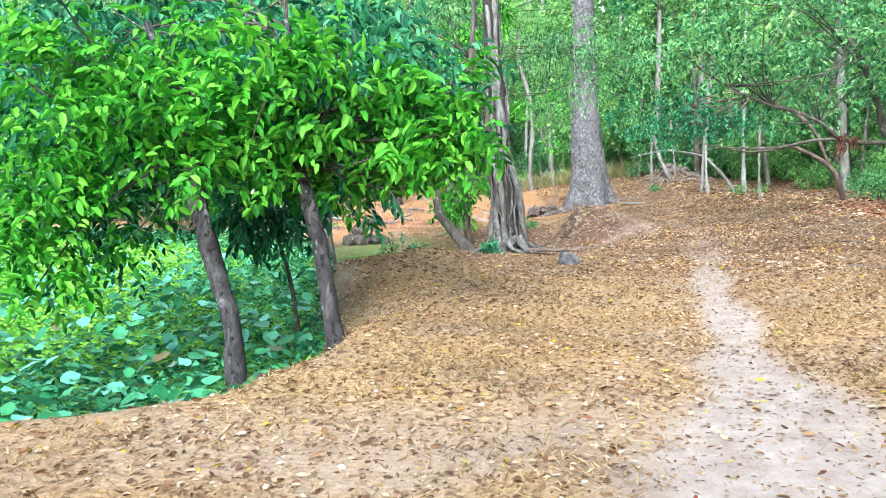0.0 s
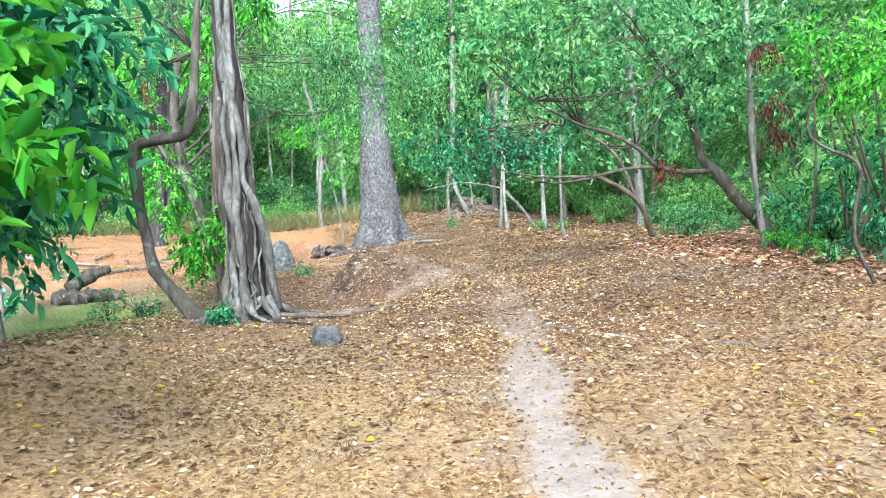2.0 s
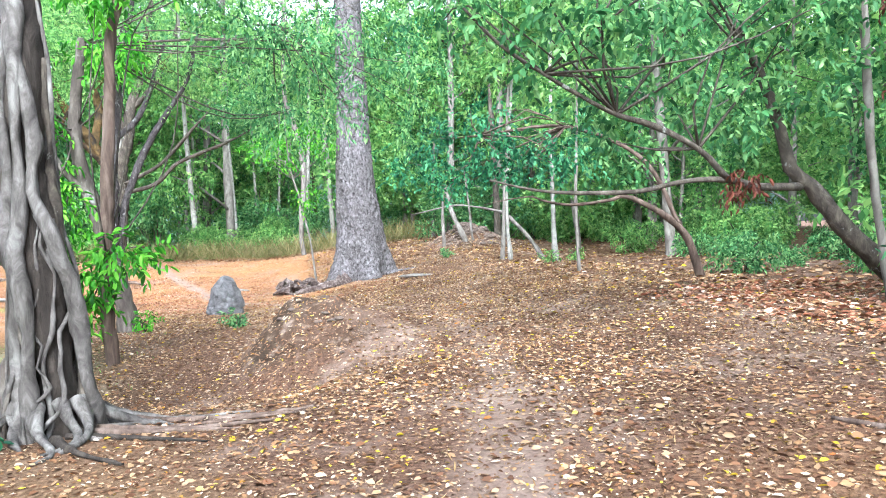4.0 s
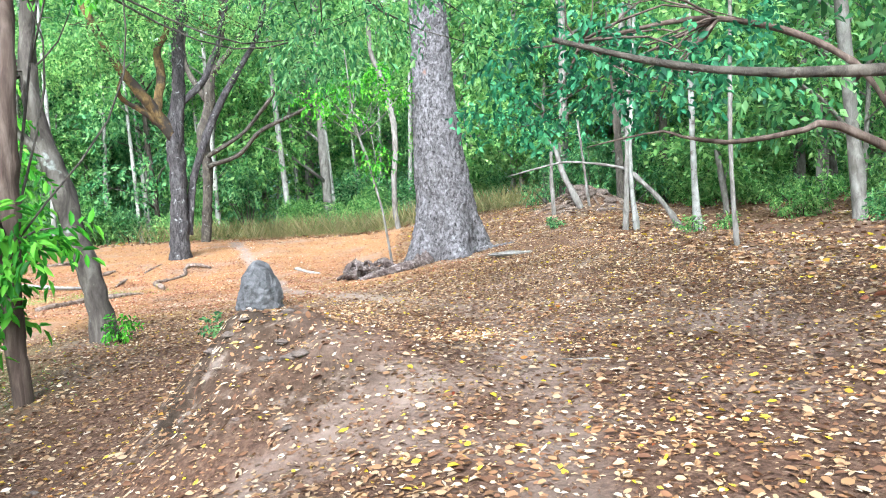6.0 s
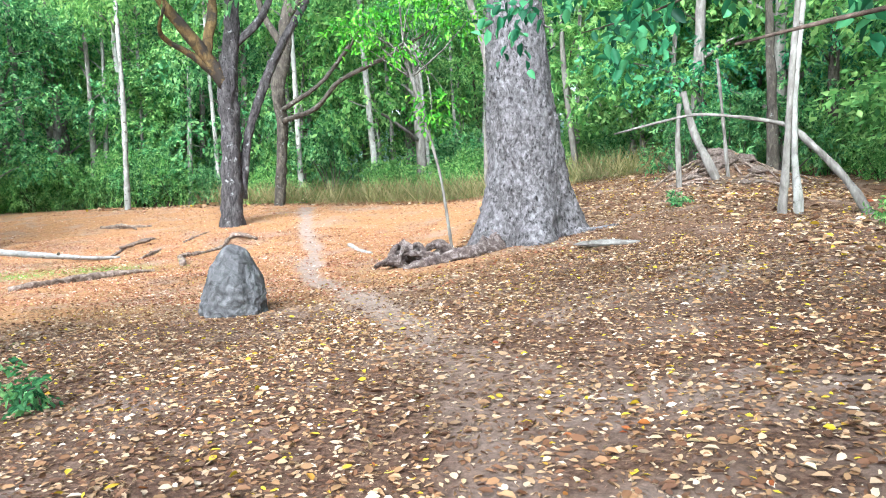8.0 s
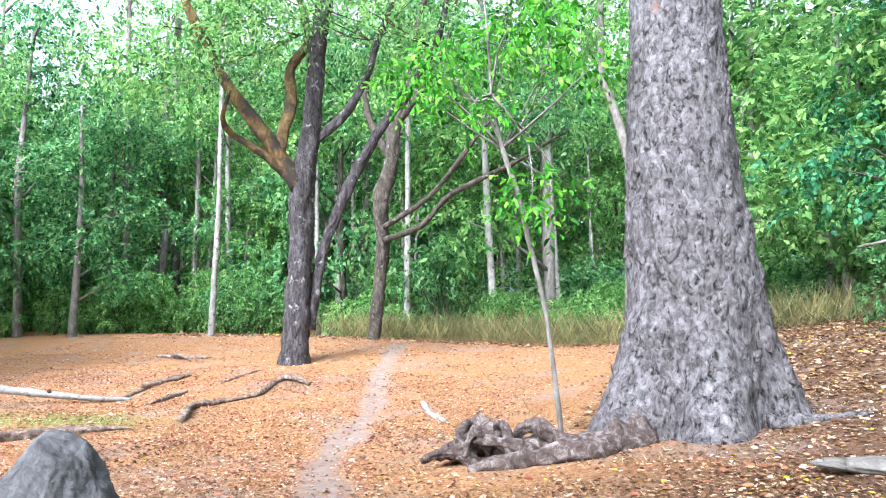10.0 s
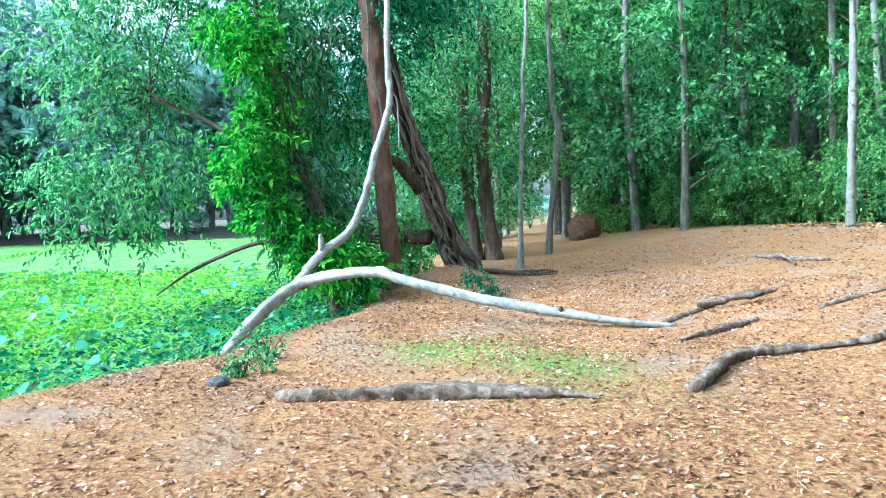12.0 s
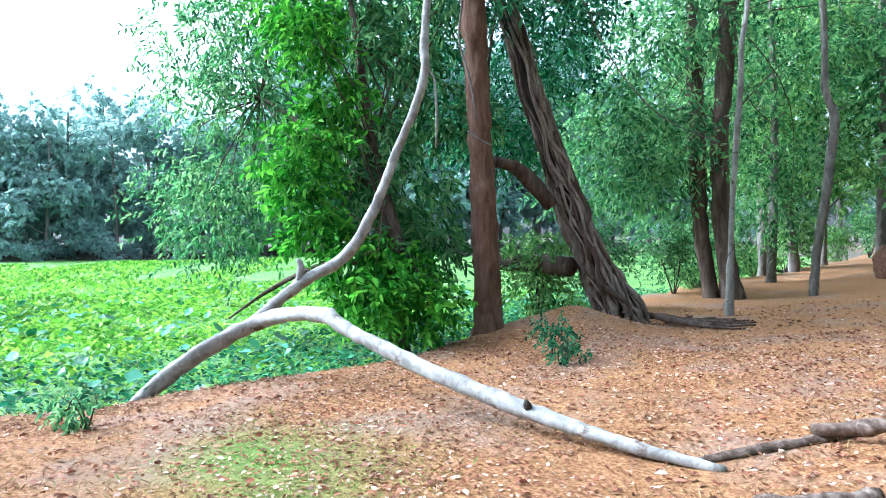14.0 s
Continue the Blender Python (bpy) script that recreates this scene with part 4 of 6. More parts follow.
FEATHER = [(-10.3, 28.0, 3.9), (-10.4, 28.3, 3.1), (-10.1, 27.9, 2.5), (-10.1, 27.8, 1.9), (-10.0, 28.1, 1.3), (-9.8, 28.6, 0.9), (-9.5, 28.9, 0.35), (-9.8, 29.6, 0.2), (-10.3, 27.8, 4.4), (-10.0, 29.2, 0.6)]
PONDD = [(-11.4, 28.8, 3.8), (-11.2, 28.5, 2.6), (-11.2, 29.0, 1.9), (-11.1, 28.3, 1.9), (-11.1, 29.3, 1.1), (-10.9, 28.9, 0.9), (-11.7, 28.0, 4.7), (-12.0, 29.1, 4.7), (-12.0, 29.6, 3.1), (-12.6, 29.6, 5.6), (-11.3, 28.2, 5.8)]
PONDM = [(-12.7, 26.1, 4.8), (-13.1, 25.6, 3.5), (-13.6, 25.2, 2.3), (-12.7, 26.3, 3.9), (-13.6, 24.8, 4.7), (-12.2, 26.3, 1.6), (-13.0, 25.0, 1.6), (-12.2, 26.7, 2.3), (-13.2, 25.8, 6.0), (-12.2, 27.3, 5.6)]
pondt = tree("pondside_tree", "leafy dark tree leaning over the pond, with feathery bright foliage", [(-10.1, 29.3, -0.4, 0.16), (-10.2, 29.1, 0.4, 0.14), (-10.4, 29.1, 1.1, 0.13), (-10.9, 28.7, 2.5, 0.11), (-11.3, 28.4, 4.2, 0.08), (-11.5, 28.2, 5.8, 0.05)], BARK_ROOT,
             limbs=[[(-10.6, 29.0, 1.6, 0.08), (-11.4, 27.9, 2.6, 0.06), (-12.6, 26.4, 3.6, 0.04), (-13.3, 25.4, 3.8, 0.02)], [(-10.3, 29.1, 0.8, 0.06), (-10.6, 28.0, 0.75, 0.05), (-11.2, 27.0, 0.35, 0.04), (-11.3, 26.3, -0.1, 0.02)]])
leafy(pondt, FEATHER, 0.42, 52, 9, 0.3, (0.06, 0.11), LEAF_NEAR, 18, [(-10.9, 28.7, 2.5), (-10.4, 29.1, 1.1)], BARK_ROOT, 0.4, 0.45)
leafy(pondt, PONDD, 0.75, 62, 8, 0.34, (0.09, 0.15), LEAF_MID, 19, [(-11.3, 28.4, 4.2), (-10.9, 28.7, 2.5)], BARK_ROOT, 0.6, 0.3)
leafy(pondt, PONDM, 1.1, 84, 8, 0.36, (0.06, 0.11), LEAF_MID, 20, [(-12.6, 26.4, 3.6)], BARK_ROOT, 0.5, 0.4)
leafy(fig2, [(-15.3, 31.8, 4.8), (-13.6, 30.7, 2.9), (-13.2, 31.6, 5.2), (-12.4, 32.0, 6.3), (-11.2, 31.0, 6.5), (-10.6, 31.3, 5.4), (-14.2, 32.2, 6.2), (-14, 29.4, 4.5), (-14.5, 30.2, 5.8), (-15, 29.8, 3.4), (-13.8, 30.6, 6.8), (-14, 28.6, 6.0), (-15.2, 30.9, 4.6)], 1.0, 110, 8, 0.4, (0.08, 0.13), LEAF_DARK, 21, [(-11.7, 30.6, 5.2)], BARK_ROOT, 0.5, near=False)
SHADE = [(-16.4, 32.9, 3.8), (-16.5, 33.7, 5.2), (-17.4, 33.5, 2.5), (-16.5, 34.1, 3.2), (-17.6, 34.9, 5.7), (-19.9, 37.6, 5.4), (-20.9, 38.2, 3.2), (-17.3, 32.6, 2.5), (-20.8, 37.4, 1.8), (-19.5, 34.9, 1.6), (-21.1, 39.8, 6.5), (-18.5, 36.5, 7.0), (-15.8, 34.6, 6.8)]
darkt = [o for o in scene.objects if o.name.startswith("dark_tree")]
leafy(darkt[0], SHADE, 1.3, 110, 8, 0.45, (0.09, 0.16), LEAF_MID, 22, [(-17.1, 35.6, 6.0), (-16.94, 35.3, 3.4)], BARK_ROOT, 0.5, near=False)
leafy(darkt[1], [(-18.6, 33.8, 3.9), (-19.2, 35.4, 4.0), (-17.9, 34.2, 7.2), (-21.2, 36.2, 4.6), (-22.5, 38.0, 6.6)], 1.5, 120, 8, 0.45, (0.09, 0.16), LEAF_MID, 23, [(-17.17, 34.85, 4.0)], BARK_ROOT, 0.5, near=False)

for i, ob in enumerate(sorted(thin, key=lambda o: o.name)):
    if ob is thin_tree:
        continue
    c = slim[i][0][-1]
    leafy(ob, [(c[0] - 0.5, c[1], c[2] - 0.8), (c[0] + 0.5, c[1] + 0.3, c[2]), (c[0], c[1] - 0.5, c[2] + 0.6)], 0.8, 36, 8, 0.4, (0.1, 0.16), LEAF_LIGHT, 300 + i, c[:3], slim[i][1], 0.5, near=False)
leafy(trunk2, [(-10.2, 30.0, 6.2), (-11.4, 30.3, 6.8), (-10.6, 29.4, 7.4), (-11.0, 30.6, 5.2)], 0.9, 70, 8, 0.4, (0.08, 0.14), LEAF_DARK, 320, (-10.68, 30.15, 7.6), BARK_RED, 0.5, near=False)
part("vine", tube_mesh("vine", [tube([(-10.36, 30.28, 2.75, 0.012), (-10.3, 30.2, 3.3, 0.016), (-10.35, 30.05, 3.9, 0.016), (-10.4, 30.1, 4.6, 0.018), (-10.45, 30.0, 6.0, 0.018)], 6, 0.1, 0.05, 3), tube([(-10.4, 30.5, 2.4, 0.012), (-10.38, 30.3, 2.5, 0.014), (-10.4, 30.15, 2.62, 0.012)], 6, 0.1, 0.05, 4)]), BARK_PALE, trunk2, "thin pale climbing vine")
part("stub", tube_mesh("stub", [tube([(-7.8, 28.48, 0.64, 0.05), (-7.82, 28.5, 0.82, 0.04), (-7.8, 28.48, 0.92, 0.02)], 8, 0.05, 0.08, 3)]), BOUGH, boughs)
part("broken_twig", tube_mesh("broken_twig", [tube([(-8.4, 29.78, 3.1, 0.016), (-8.4, 29.9, 2.95, 0.014), (-8.42, 29.93, 2.6, 0.014), (-8.42, 29.92, 2.15, 0.01)], 7, 0.08, 0.05, 2)]), BOUGH, boughs)
part("knot", tube_mesh("knot", [tube([(-5.33, 30.9, -0.12, 0.035), (-5.29, 30.88, -0.06, 0.028), (-5.28, 30.87, -0.03, 0.012)], 8, 0.03, 0.1, 5)]), BARK_DARK, boughs)
vine = thing("hanging_vine", -12.2, 31.8, 5.2, "thin bare vine hanging between the trees", "vine")
part("strand", tube_mesh("strand", [tube([(-12.2, 31.8, 5.2, 0.012), (-12.4, 32.4, 4.0, 0.012), (-12.6, 33.2, 3.1, 0.012), (-12.8, 34.3, 2.6, 0.008)], 5, 0.2, 0.05, 2)]), BARK_PALE, vine)


def herb(x, y, high, seed, material, label="small leafy green plant growing on the ground"):
    r = np.random.RandomState(seed)
    t = thing("small_plant", x, y, hz(x, y), label, "plant", "small ground plants")
    z = hz(x, y)
    part("stalk", tube_mesh("stalk", [tube([(x, y, z - 0.03, 0.008), (x + r.normal(0, 0.05), y + r.normal(0, 0.05), z + high * 0.5, 0.006), (x + r.normal(0, 0.15), y + r.normal(0, 0.15), z + high, 0.003)], 5, 0.1, 0.03, k) for k in range(4)]), BARK_DARK, t)
    blobs = [(x + r.normal(0, 0.1), y + r.normal(0, 0.1), z + high * r.uniform(0.4, 0.9), high * 0.45, high * 0.45, high * 0.35, 12) for k in range(3)]
    crown(t, material, sprays(blobs, 6, 0.12, (0.04, 0.08), r, 0.35, 0.5, 0.2, True))


for k, (x, y, h, m) in enumerate(((-8.6, 31.2, 0.42, LEAF_DARK), (-8.2, 31.3, 0.3, LEAF_DARK), (-5.6, 27.4, 0.3, LEAF_MID), (-6.6, 26.6, 0.35, LEAF_MID), (2.3, 20.2, 0.2, LEAF_MID), (0.7, 21.3, 0.28, LEAF_NEAR), (9.3, 14.3, 0.4, LEAF_NEAR), (9.0, 13.2, 0.35, LEAF_NEAR),
                                  (8.8, 12.4, 0.3, LEAF_MID), (7.6, 30.2, 0.25, LEAF_MID), (9.6, 26.0, 0.3, LEAF_LIGHT), (10.3, 26.3, 0.3, LEAF_LIGHT), (1.3, 13.3, 0.2, LEAF_DARK), (-0.7, 18.3, 0.35, LEAF_DARK), (-1.0, 17.4, 0.5, LEAF_MID), (-4.6, 27.0, 0.18, LEAF_MID))):
    herb(x, y, h, 400 + k, m)

# ---- fig roots ----
def wrap_root(turns, start, z0, z1, axis, r0, r1, rad, seed, n=9, stray=0.12):
    """A root that winds down a trunk given by its centre line."""
    r = np.random.RandomState(seed)
    out = []
    for k in range(n):
        f = k / (n - 1)
        z = z1 + (z0 - z1) * f
        cx = np.interp(z, axis[:, 2], axis[:, 0])
        cy = np.interp(z, axis[:, 2], axis[:, 1])
        a = start + turns * f + r.normal(0, stray)
        q = (r1 + (r0 - r1) * f ** 2.2) * (1 + r.normal(0, 0.6 * stray ** 1.5))
        out.append((cx + math.cos(a) * q, cy + math.sin(a) * q, z, rad * (0.8 + 0.5 * f)))
    return out


axis1 = np.array([(1.61, 13.75, 0.0), (1.55, 13.78, 1.15), (1.46, 13.82, 1.95), (1.44, 13.84, 2.74), (1.39, 13.98, 3.61), (1.34, 14.16, 5.1)])
rr = np.random.RandomState(31)
for k in range(30):
    a, top = rr.uniform(0, 6.28), rr.uniform(0.8, 5.5)
    c = wrap_root(rr.uniform(-2.4, 2.4), a, 0.06, top, axis1, rr.uniform(0.22, 0.36), 0.145, rr.choice([0.01, 0.014, 0.022, 0.032, 0.045]), k, 13, 0.22)
    part("root", tube_mesh("root", [tube(c, 9, 0.07, 0.08, k, None, (8.0, 0.45))]), (BARK_FIG, FIG_ROOT, BARK_ROOT, BARK_DARK, FIG_ROOT)[k % 5], fig)
for k in range(16):
    a = k * 0.393 + rr.uniform(-0.15, 0.15)
    n = rr.uniform(0.25, 0.75)
    pts = []
    for i in range(6):
        f = i / 5
        q = 0.2 + n * f
        aa = a + 0.35 * math.sin(3 * f + k)
        x, y = 1.61 + math.cos(aa) * q, 13.75 + math.sin(aa) * q
        pts.append((x, y, hz(x, y) + 0.25 * (1 - f) ** 3 + 0.01, 0.042 * (1 - f) + 0.01))
    part("root", tube_mesh("root", [tube(pts, 9, 0.06, 0.08, k, None, (8.0, 0.45))]), FIG_ROOT, fig)


def lying(name, label, category, pts, bark, rad=None, lift=0.6, sides=10, rough=0.1, seed=1, extra=(), parent=None):
    """A branch or root that lies on the ground: rows of x, y, radius."""
    pts = [(x, y, r * 0.78) for x, y, r in pts]
    rows = [(x, y, hz(x, y) + r * lift, r) for x, y, r in pts]
    me = tube_mesh(name, [tube(rows, sides + 4, 0.045, rough, seed, None, (9.0, 0.45)), *[tube([(x, y, hz(x, y) + h, r) for x, y, h, r in e], 10, 0.045, rough, seed + 5, None, (9.0, 0.45)) for e in extra]])
    if parent:
        return part(name, me, bark, parent)
    return tagged(part(name, me, bark), label, category)


axis2 = np.array([(-11.8, 32.5, -0.25), (-11.78, 32.14, 0.47), (-11.76, 31.84, 1.11), (-11.74, 31.53, 1.93), (-11.73, 31.3, 2.66), (-11.71, 31.05, 3.39), (-11.7, 30.85, 4.21), (-11.7, 30.6, 4.93), (-11.7, 30.5, 8)])
for k in range(46):
    a, top = rr.uniform(0, 6.28), rr.uniform(1.5, 6.5)
    c = wrap_root(rr.uniform(-2.2, 2.2), a, -0.3, top, axis2, rr.uniform(0.26, 0.42), rr.uniform(0.13, 0.19), rr.choice([0.012, 0.018, 0.026, 0.036]), 60 + k, 15, 0.3)
    part("root", tube_mesh("root", [tube(c, 8, 0.1, 0.09, k, None, (7.0, 0.4))]), STRAND if k % 3 else BARK_ROOT, fig2)
for k in range(7):
    a = 0.9 + k * 0.25
    pts = []
    for i in range(5):
        q = 0.4 + 0.35 * i
        x, y = -11.8 + math.cos(a) * q + 0.05 * math.sin(i + k), 32.6 + math.sin(a) * q
        pts.append((x, y, hz(x, y) + 0.12 * (1 - i / 4) ** 2 + 0.015, 0.05 - 0.009 * i))
    part("root", tube_mesh("root", [tube(pts, 7, 0.1, 0.08, k)]), BARK_ROOT, fig2)
lying("root", "", "", [(1.95, 14.1, 0.04), (2.37, 13.9, 0.035), (2.9, 13.75, 0.03), (3.45, 13.77, 0.015)], BARK_ROOT, parent=fig)
for k, (x0, y0, x1, y1, q) in enumerate(((1.75, 13.5, 2.75, 13.05, 0.02), (1.8, 13.6, 3.2, 13.5, 0.022), (1.85, 13.75, 3.0, 13.95, 0.018), (1.7, 13.4, 2.3, 12.7, 0.025), (2.2, 13.55, 3.55, 13.65, 0.015))):
    lying("root", "", "", [(x0, y0, q * 1.5), (x0 * 0.6 + x1 * 0.4, y0 * 0.6 + y1 * 0.4 + 0.08 * (-1) ** k, q * 1.2), (x1, y1, q * 0.6)], (BARK_CORE, BARK_ROOT, FIG_ROOT)[k % 3], seed=150 + k, lift=0.9, parent=fig)
lying("root", "", "", [(1.9, 13.7, 0.04), (2.43, 13.5, 0.03), (2.95, 13.37, 0.014)], BARK_ROOT, seed=4, parent=fig)
lying("surface_root", "pale surface root crossing the path", "root", [(4.55, 11.4, 0.02), (4.73, 10.75, 0.033), (4.92, 10.24, 0.03), (5.37, 9.72, 0.03), (5.65, 9.32, 0.032), (5.96, 8.66, 0.03), (6.3, 8.0, 0.02)], DEAD_WOOD, lift=-0.45, rough=0.2)
lying("stick", "short dark stick lying among fallen leaves", "stick", [(6.36, 11.75, 0.015), (6.45, 11.5, 0.022), (6.58, 11.3, 0.012)], BARK_ROOT)
lying("stick", "thin grey stick lying on the path's edge", "stick", [(5.45, 16.95, 0.006), (5.63, 16.86, 0.008), (5.8, 16.8, 0.005)], BARK_PALE)
lying("fallen_log", "rotting mossy log lying on dry grass", "log", [(-3.5, 27.15, 0.05), (-3.3, 27.35, 0.085), (-3.05, 27.8, 0.07), (-2.81, 28.3, 0.095), (-2.55, 28.75, 0.075), (-2.3, 29.15, 0.05), (-2.15, 29.35, 0.02)], DEAD_WOOD, seed=11, rough=0.14)
lying("fallen_branch", "crooked dead branch with peeling bark on dry grass", "branch", [(-1.95, 30.05, 0.06), (-2.2, 30.5, 0.08), (-2.5, 31.0, 0.07), (-2.45, 31.7, 0.055), (-2.2, 32.35, 0.05), (-2.45, 33.2, 0.055), (-2.5, 33.7, 0.06)], DEAD_WOOD, seed=12, rough=0.14, lift=0.8, extra=[[(-2.5, 33.6, 0.08, 0.06), (-2.1, 33.45, 0.1, 0.05), (-1.75, 33.3, 0.05, 0.03)]])
lying("fallen_branch", "dead branch with yellow moss lying on dry grass", "branch", [(-4.75, 31.85, 0.03), (-4.95, 32.6, 0.05), (-5.1, 33.2, 0.045), (-5.25, 33.85, 0.03)], DEAD_WOOD, seed=13, extra=[[(-5.0, 32.7, 0.08, 0.04), (-4.7, 33.2, 0.12, 0.05), (-4.6, 33.6, 0.1, 0.03)]])
lying("fallen_branch", "short mossy dead branch on dry grass", "branch", [(-3.65, 31.3, 0.03), (-3.75, 31.9, 0.06), (-3.9, 32.6, 0.04)], DEAD_WOOD, seed=14)
lying("fallen_branch", "thin dead branch on dry grass", "branch", [(-3.62, 33.25, 0.03), (-3.6, 33.8, 0.035), (-3.55, 34.45, 0.02)], DEAD_WOOD, seed=15)
lying("fallen_branch", "dead branches lying in the clearing", "branch", [(-8.3, 36.95, 0.05), (-7.5, 36.7, 0.07), (-6.5, 36.75, 0.04)], DEAD_WOOD, seed=16, extra=[[(-7.6, 36.7, 0.1, 0.05), (-7.0, 36.3, 0.12, 0.04), (-6.6, 36.1, 0.05, 0.03)]])
lying("fallen_branch", "short pale curved dead branch on dry grass", "branch", [(0.85, 32.3, 0.05), (1.05, 31.9, 0.055), (1.35, 31.35, 0.05), (1.7, 30.95, 0.035)], BARK_WHITE, seed=17)
lying("root", "", "", [(4.5, 28.6, 0.2), (4.12, 28.05, 0.17), (3.7, 27.9, 0.14), (3.3, 27.8, 0.12), (3.05, 27.75, 0.05)], ROOT_WOOD, seed=18, rough=0.12, lift=0.35, sides=14, parent=big)
lying("root", "", "", [(4.3, 28.75, 0.16), (3.9, 28.6, 0.14), (3.5, 28.65, 0.17), (3.2, 28.7, 0.12), (2.85, 28.75, 0.13), (2.6, 28.6, 0.06)], ROOT_WOOD, seed=19, rough=0.2, lift=0.6, sides=14, extra=[[(3.0, 28.7, 0.1, 0.08), (2.75, 28.2, 0.12, 0.09), (2.7, 27.95, 0.1, 0.05)]], parent=big)
lying("root", "", "", [(5.6, 28.7, 0.14), (6.0, 28.75, 0.07), (6.5, 28.9, 0.03)], BARK_BIG, seed=20, lift=0.2, parent=big)
for k, (x, y, dx, dy, q, up) in enumerate(((3.6, 28.3, -0.8, -0.3, 0.06, 0.14), (3.3, 28.45, -0.7, 0.25, 0.075, 0.26), (3.05, 28.1, -0.5, -0.25, 0.055, 0.1), (3.35, 28.15, -0.3, 0.4, 0.05, 0.3), (2.8, 28.55, 0.2, -0.45, 0.06, 0.24), (3.85, 28.4, -0.6, 0.15, 0.065, 0.22), (2.75, 28.3, 0.1, 0.3, 0.045, 0.34), (3.1, 28.3, -0.15, -0.4, 0.05, 0.28))):
    z = hz(x, y)
    part("root", tube_mesh("root", [tube([(x, y, z - 0.02, q * 0.8), (x + dx * 0.3, y + dy * 0.3, z + up * 0.8, q), (x + dx * 0.7, y + dy * 0.7, z + up, q * 0.85), (x + dx, y + dy, z + up * 0.3, q * 0.4)], 16, 0.04, 0.16, 140 + k, None, (11.0, 0.6))]), ROOT_WOOD, big)
lying("rotting_log", "blackened rotting log lying in the grass by the pond", "log", [(-2.6, 20.0, 0.24), (-2.3, 20.2, 0.26), (-1.9, 20.5, 0.24), (-1.6, 20.7, 0.16)], BARK_DARK, seed=21, rough=0.15, lift=0.5, extra=[[(-2.4, 20.3, 0.3, 0.16), (-2.1, 20.7, 0.5, 0.14), (-1.8, 21.0, 0.6, 0.08)]])


def lump(name, label, category, x, y, rx, ry, rz, material, seed, sink=0.3, rough=0.18):
    """A rough stone or clod."""
    bm = bmesh.new()
    bmesh.ops.create_icosphere(bm, subdivisions=4 if rx > 0.13 else 3, radius=1)
    z = hz(x, y)
    for v in bm.verts:
        p = v.co * 1.7 + Vector((seed * 3.1, 0, 0))
        k = 1 + rough * noise.fractal(p, 1.0, 2.0, 5) + 0.3 * rough * noise.noise(p * 5)
        v.co = Vector((x + v.co.x * rx * k, y + v.co.y * ry * k, z + (v.co.z * (1 - 0.15 * v.co.x) + 1 - sink * 2) * rz * k))
    me = bpy.data.meshes.new(name)
    bm.to_mesh(me)
    bm.free()
    return tagged(part(name, smooth_shade(me), material), label, category)


bm = bmesh.new()
bmesh.ops.create_icosphere(bm, subdivisions=6, radius=1)
for v in bm.verts:
    c = v.co.copy()
    h = (c.z + 1) / 2
    w = 0.4 * max(0.0, 1 - h ** 2.3) ** 0.52 * (1 - 0.12 * h) * (1 + 0.035 * math.sin(14 * h + 2 * c.x) + 0.03 * noise.noise(Vector((c.x * 2, c.y * 2, h * 14))))
    r2 = math.hypot(c.x, c.y) or 1e-6
    q = 1.0 / r2 if c.z < 0.97 else min(1.0, r2 * 4) / r2
    n1 = noise.fractal(c * 2.2, 1.0, 2.0, 6) * 0.08 + noise.noise(c * 9) * 0.02
    v.co = Vector((1.7 + c.x * q * w * (1 + n1 * 1.3), 24.5 + c.y * q * w * (1 + n1 * 1.3), -0.3 + 0.95 * h + n1 * 0.1))
me = bpy.data.meshes.new("termite_mound")
bm.to_mesh(me)
bm.free()
tagged(part("termite_mound", smooth_shade(me), STONE), "grey weathered conical termite mound standing on dry grass", "termite mound")
lump("stone", "small dark grey stone lying among fallen leaves", "stone", 2.42, 11.5, 0.16, 0.14, 0.13, STONE, 3)
lump("stone", "flat pale stone half buried beside the massive tree", "stone", 6.25, 26.8, 0.5, 0.14, 0.05, BARK_PALE, 5)
lump("dead_stump", "dark rotten stump on the bank between two trees", "stump", -0.62, 6.95, 0.2, 0.18, 0.2, BARK_CORE, 13, 0.25, 0.5)
lump("termite_mound", "red-brown earth termite mound among far trees", "termite mound", -19.6, 40.3, 0.55, 0.55, 0.6, SOIL_RED, 7)
lump("stone", "small dark stone at the water's edge", "stone", -4.3, 26.75, 0.12, 0.1, 0.06, STONE, 8)

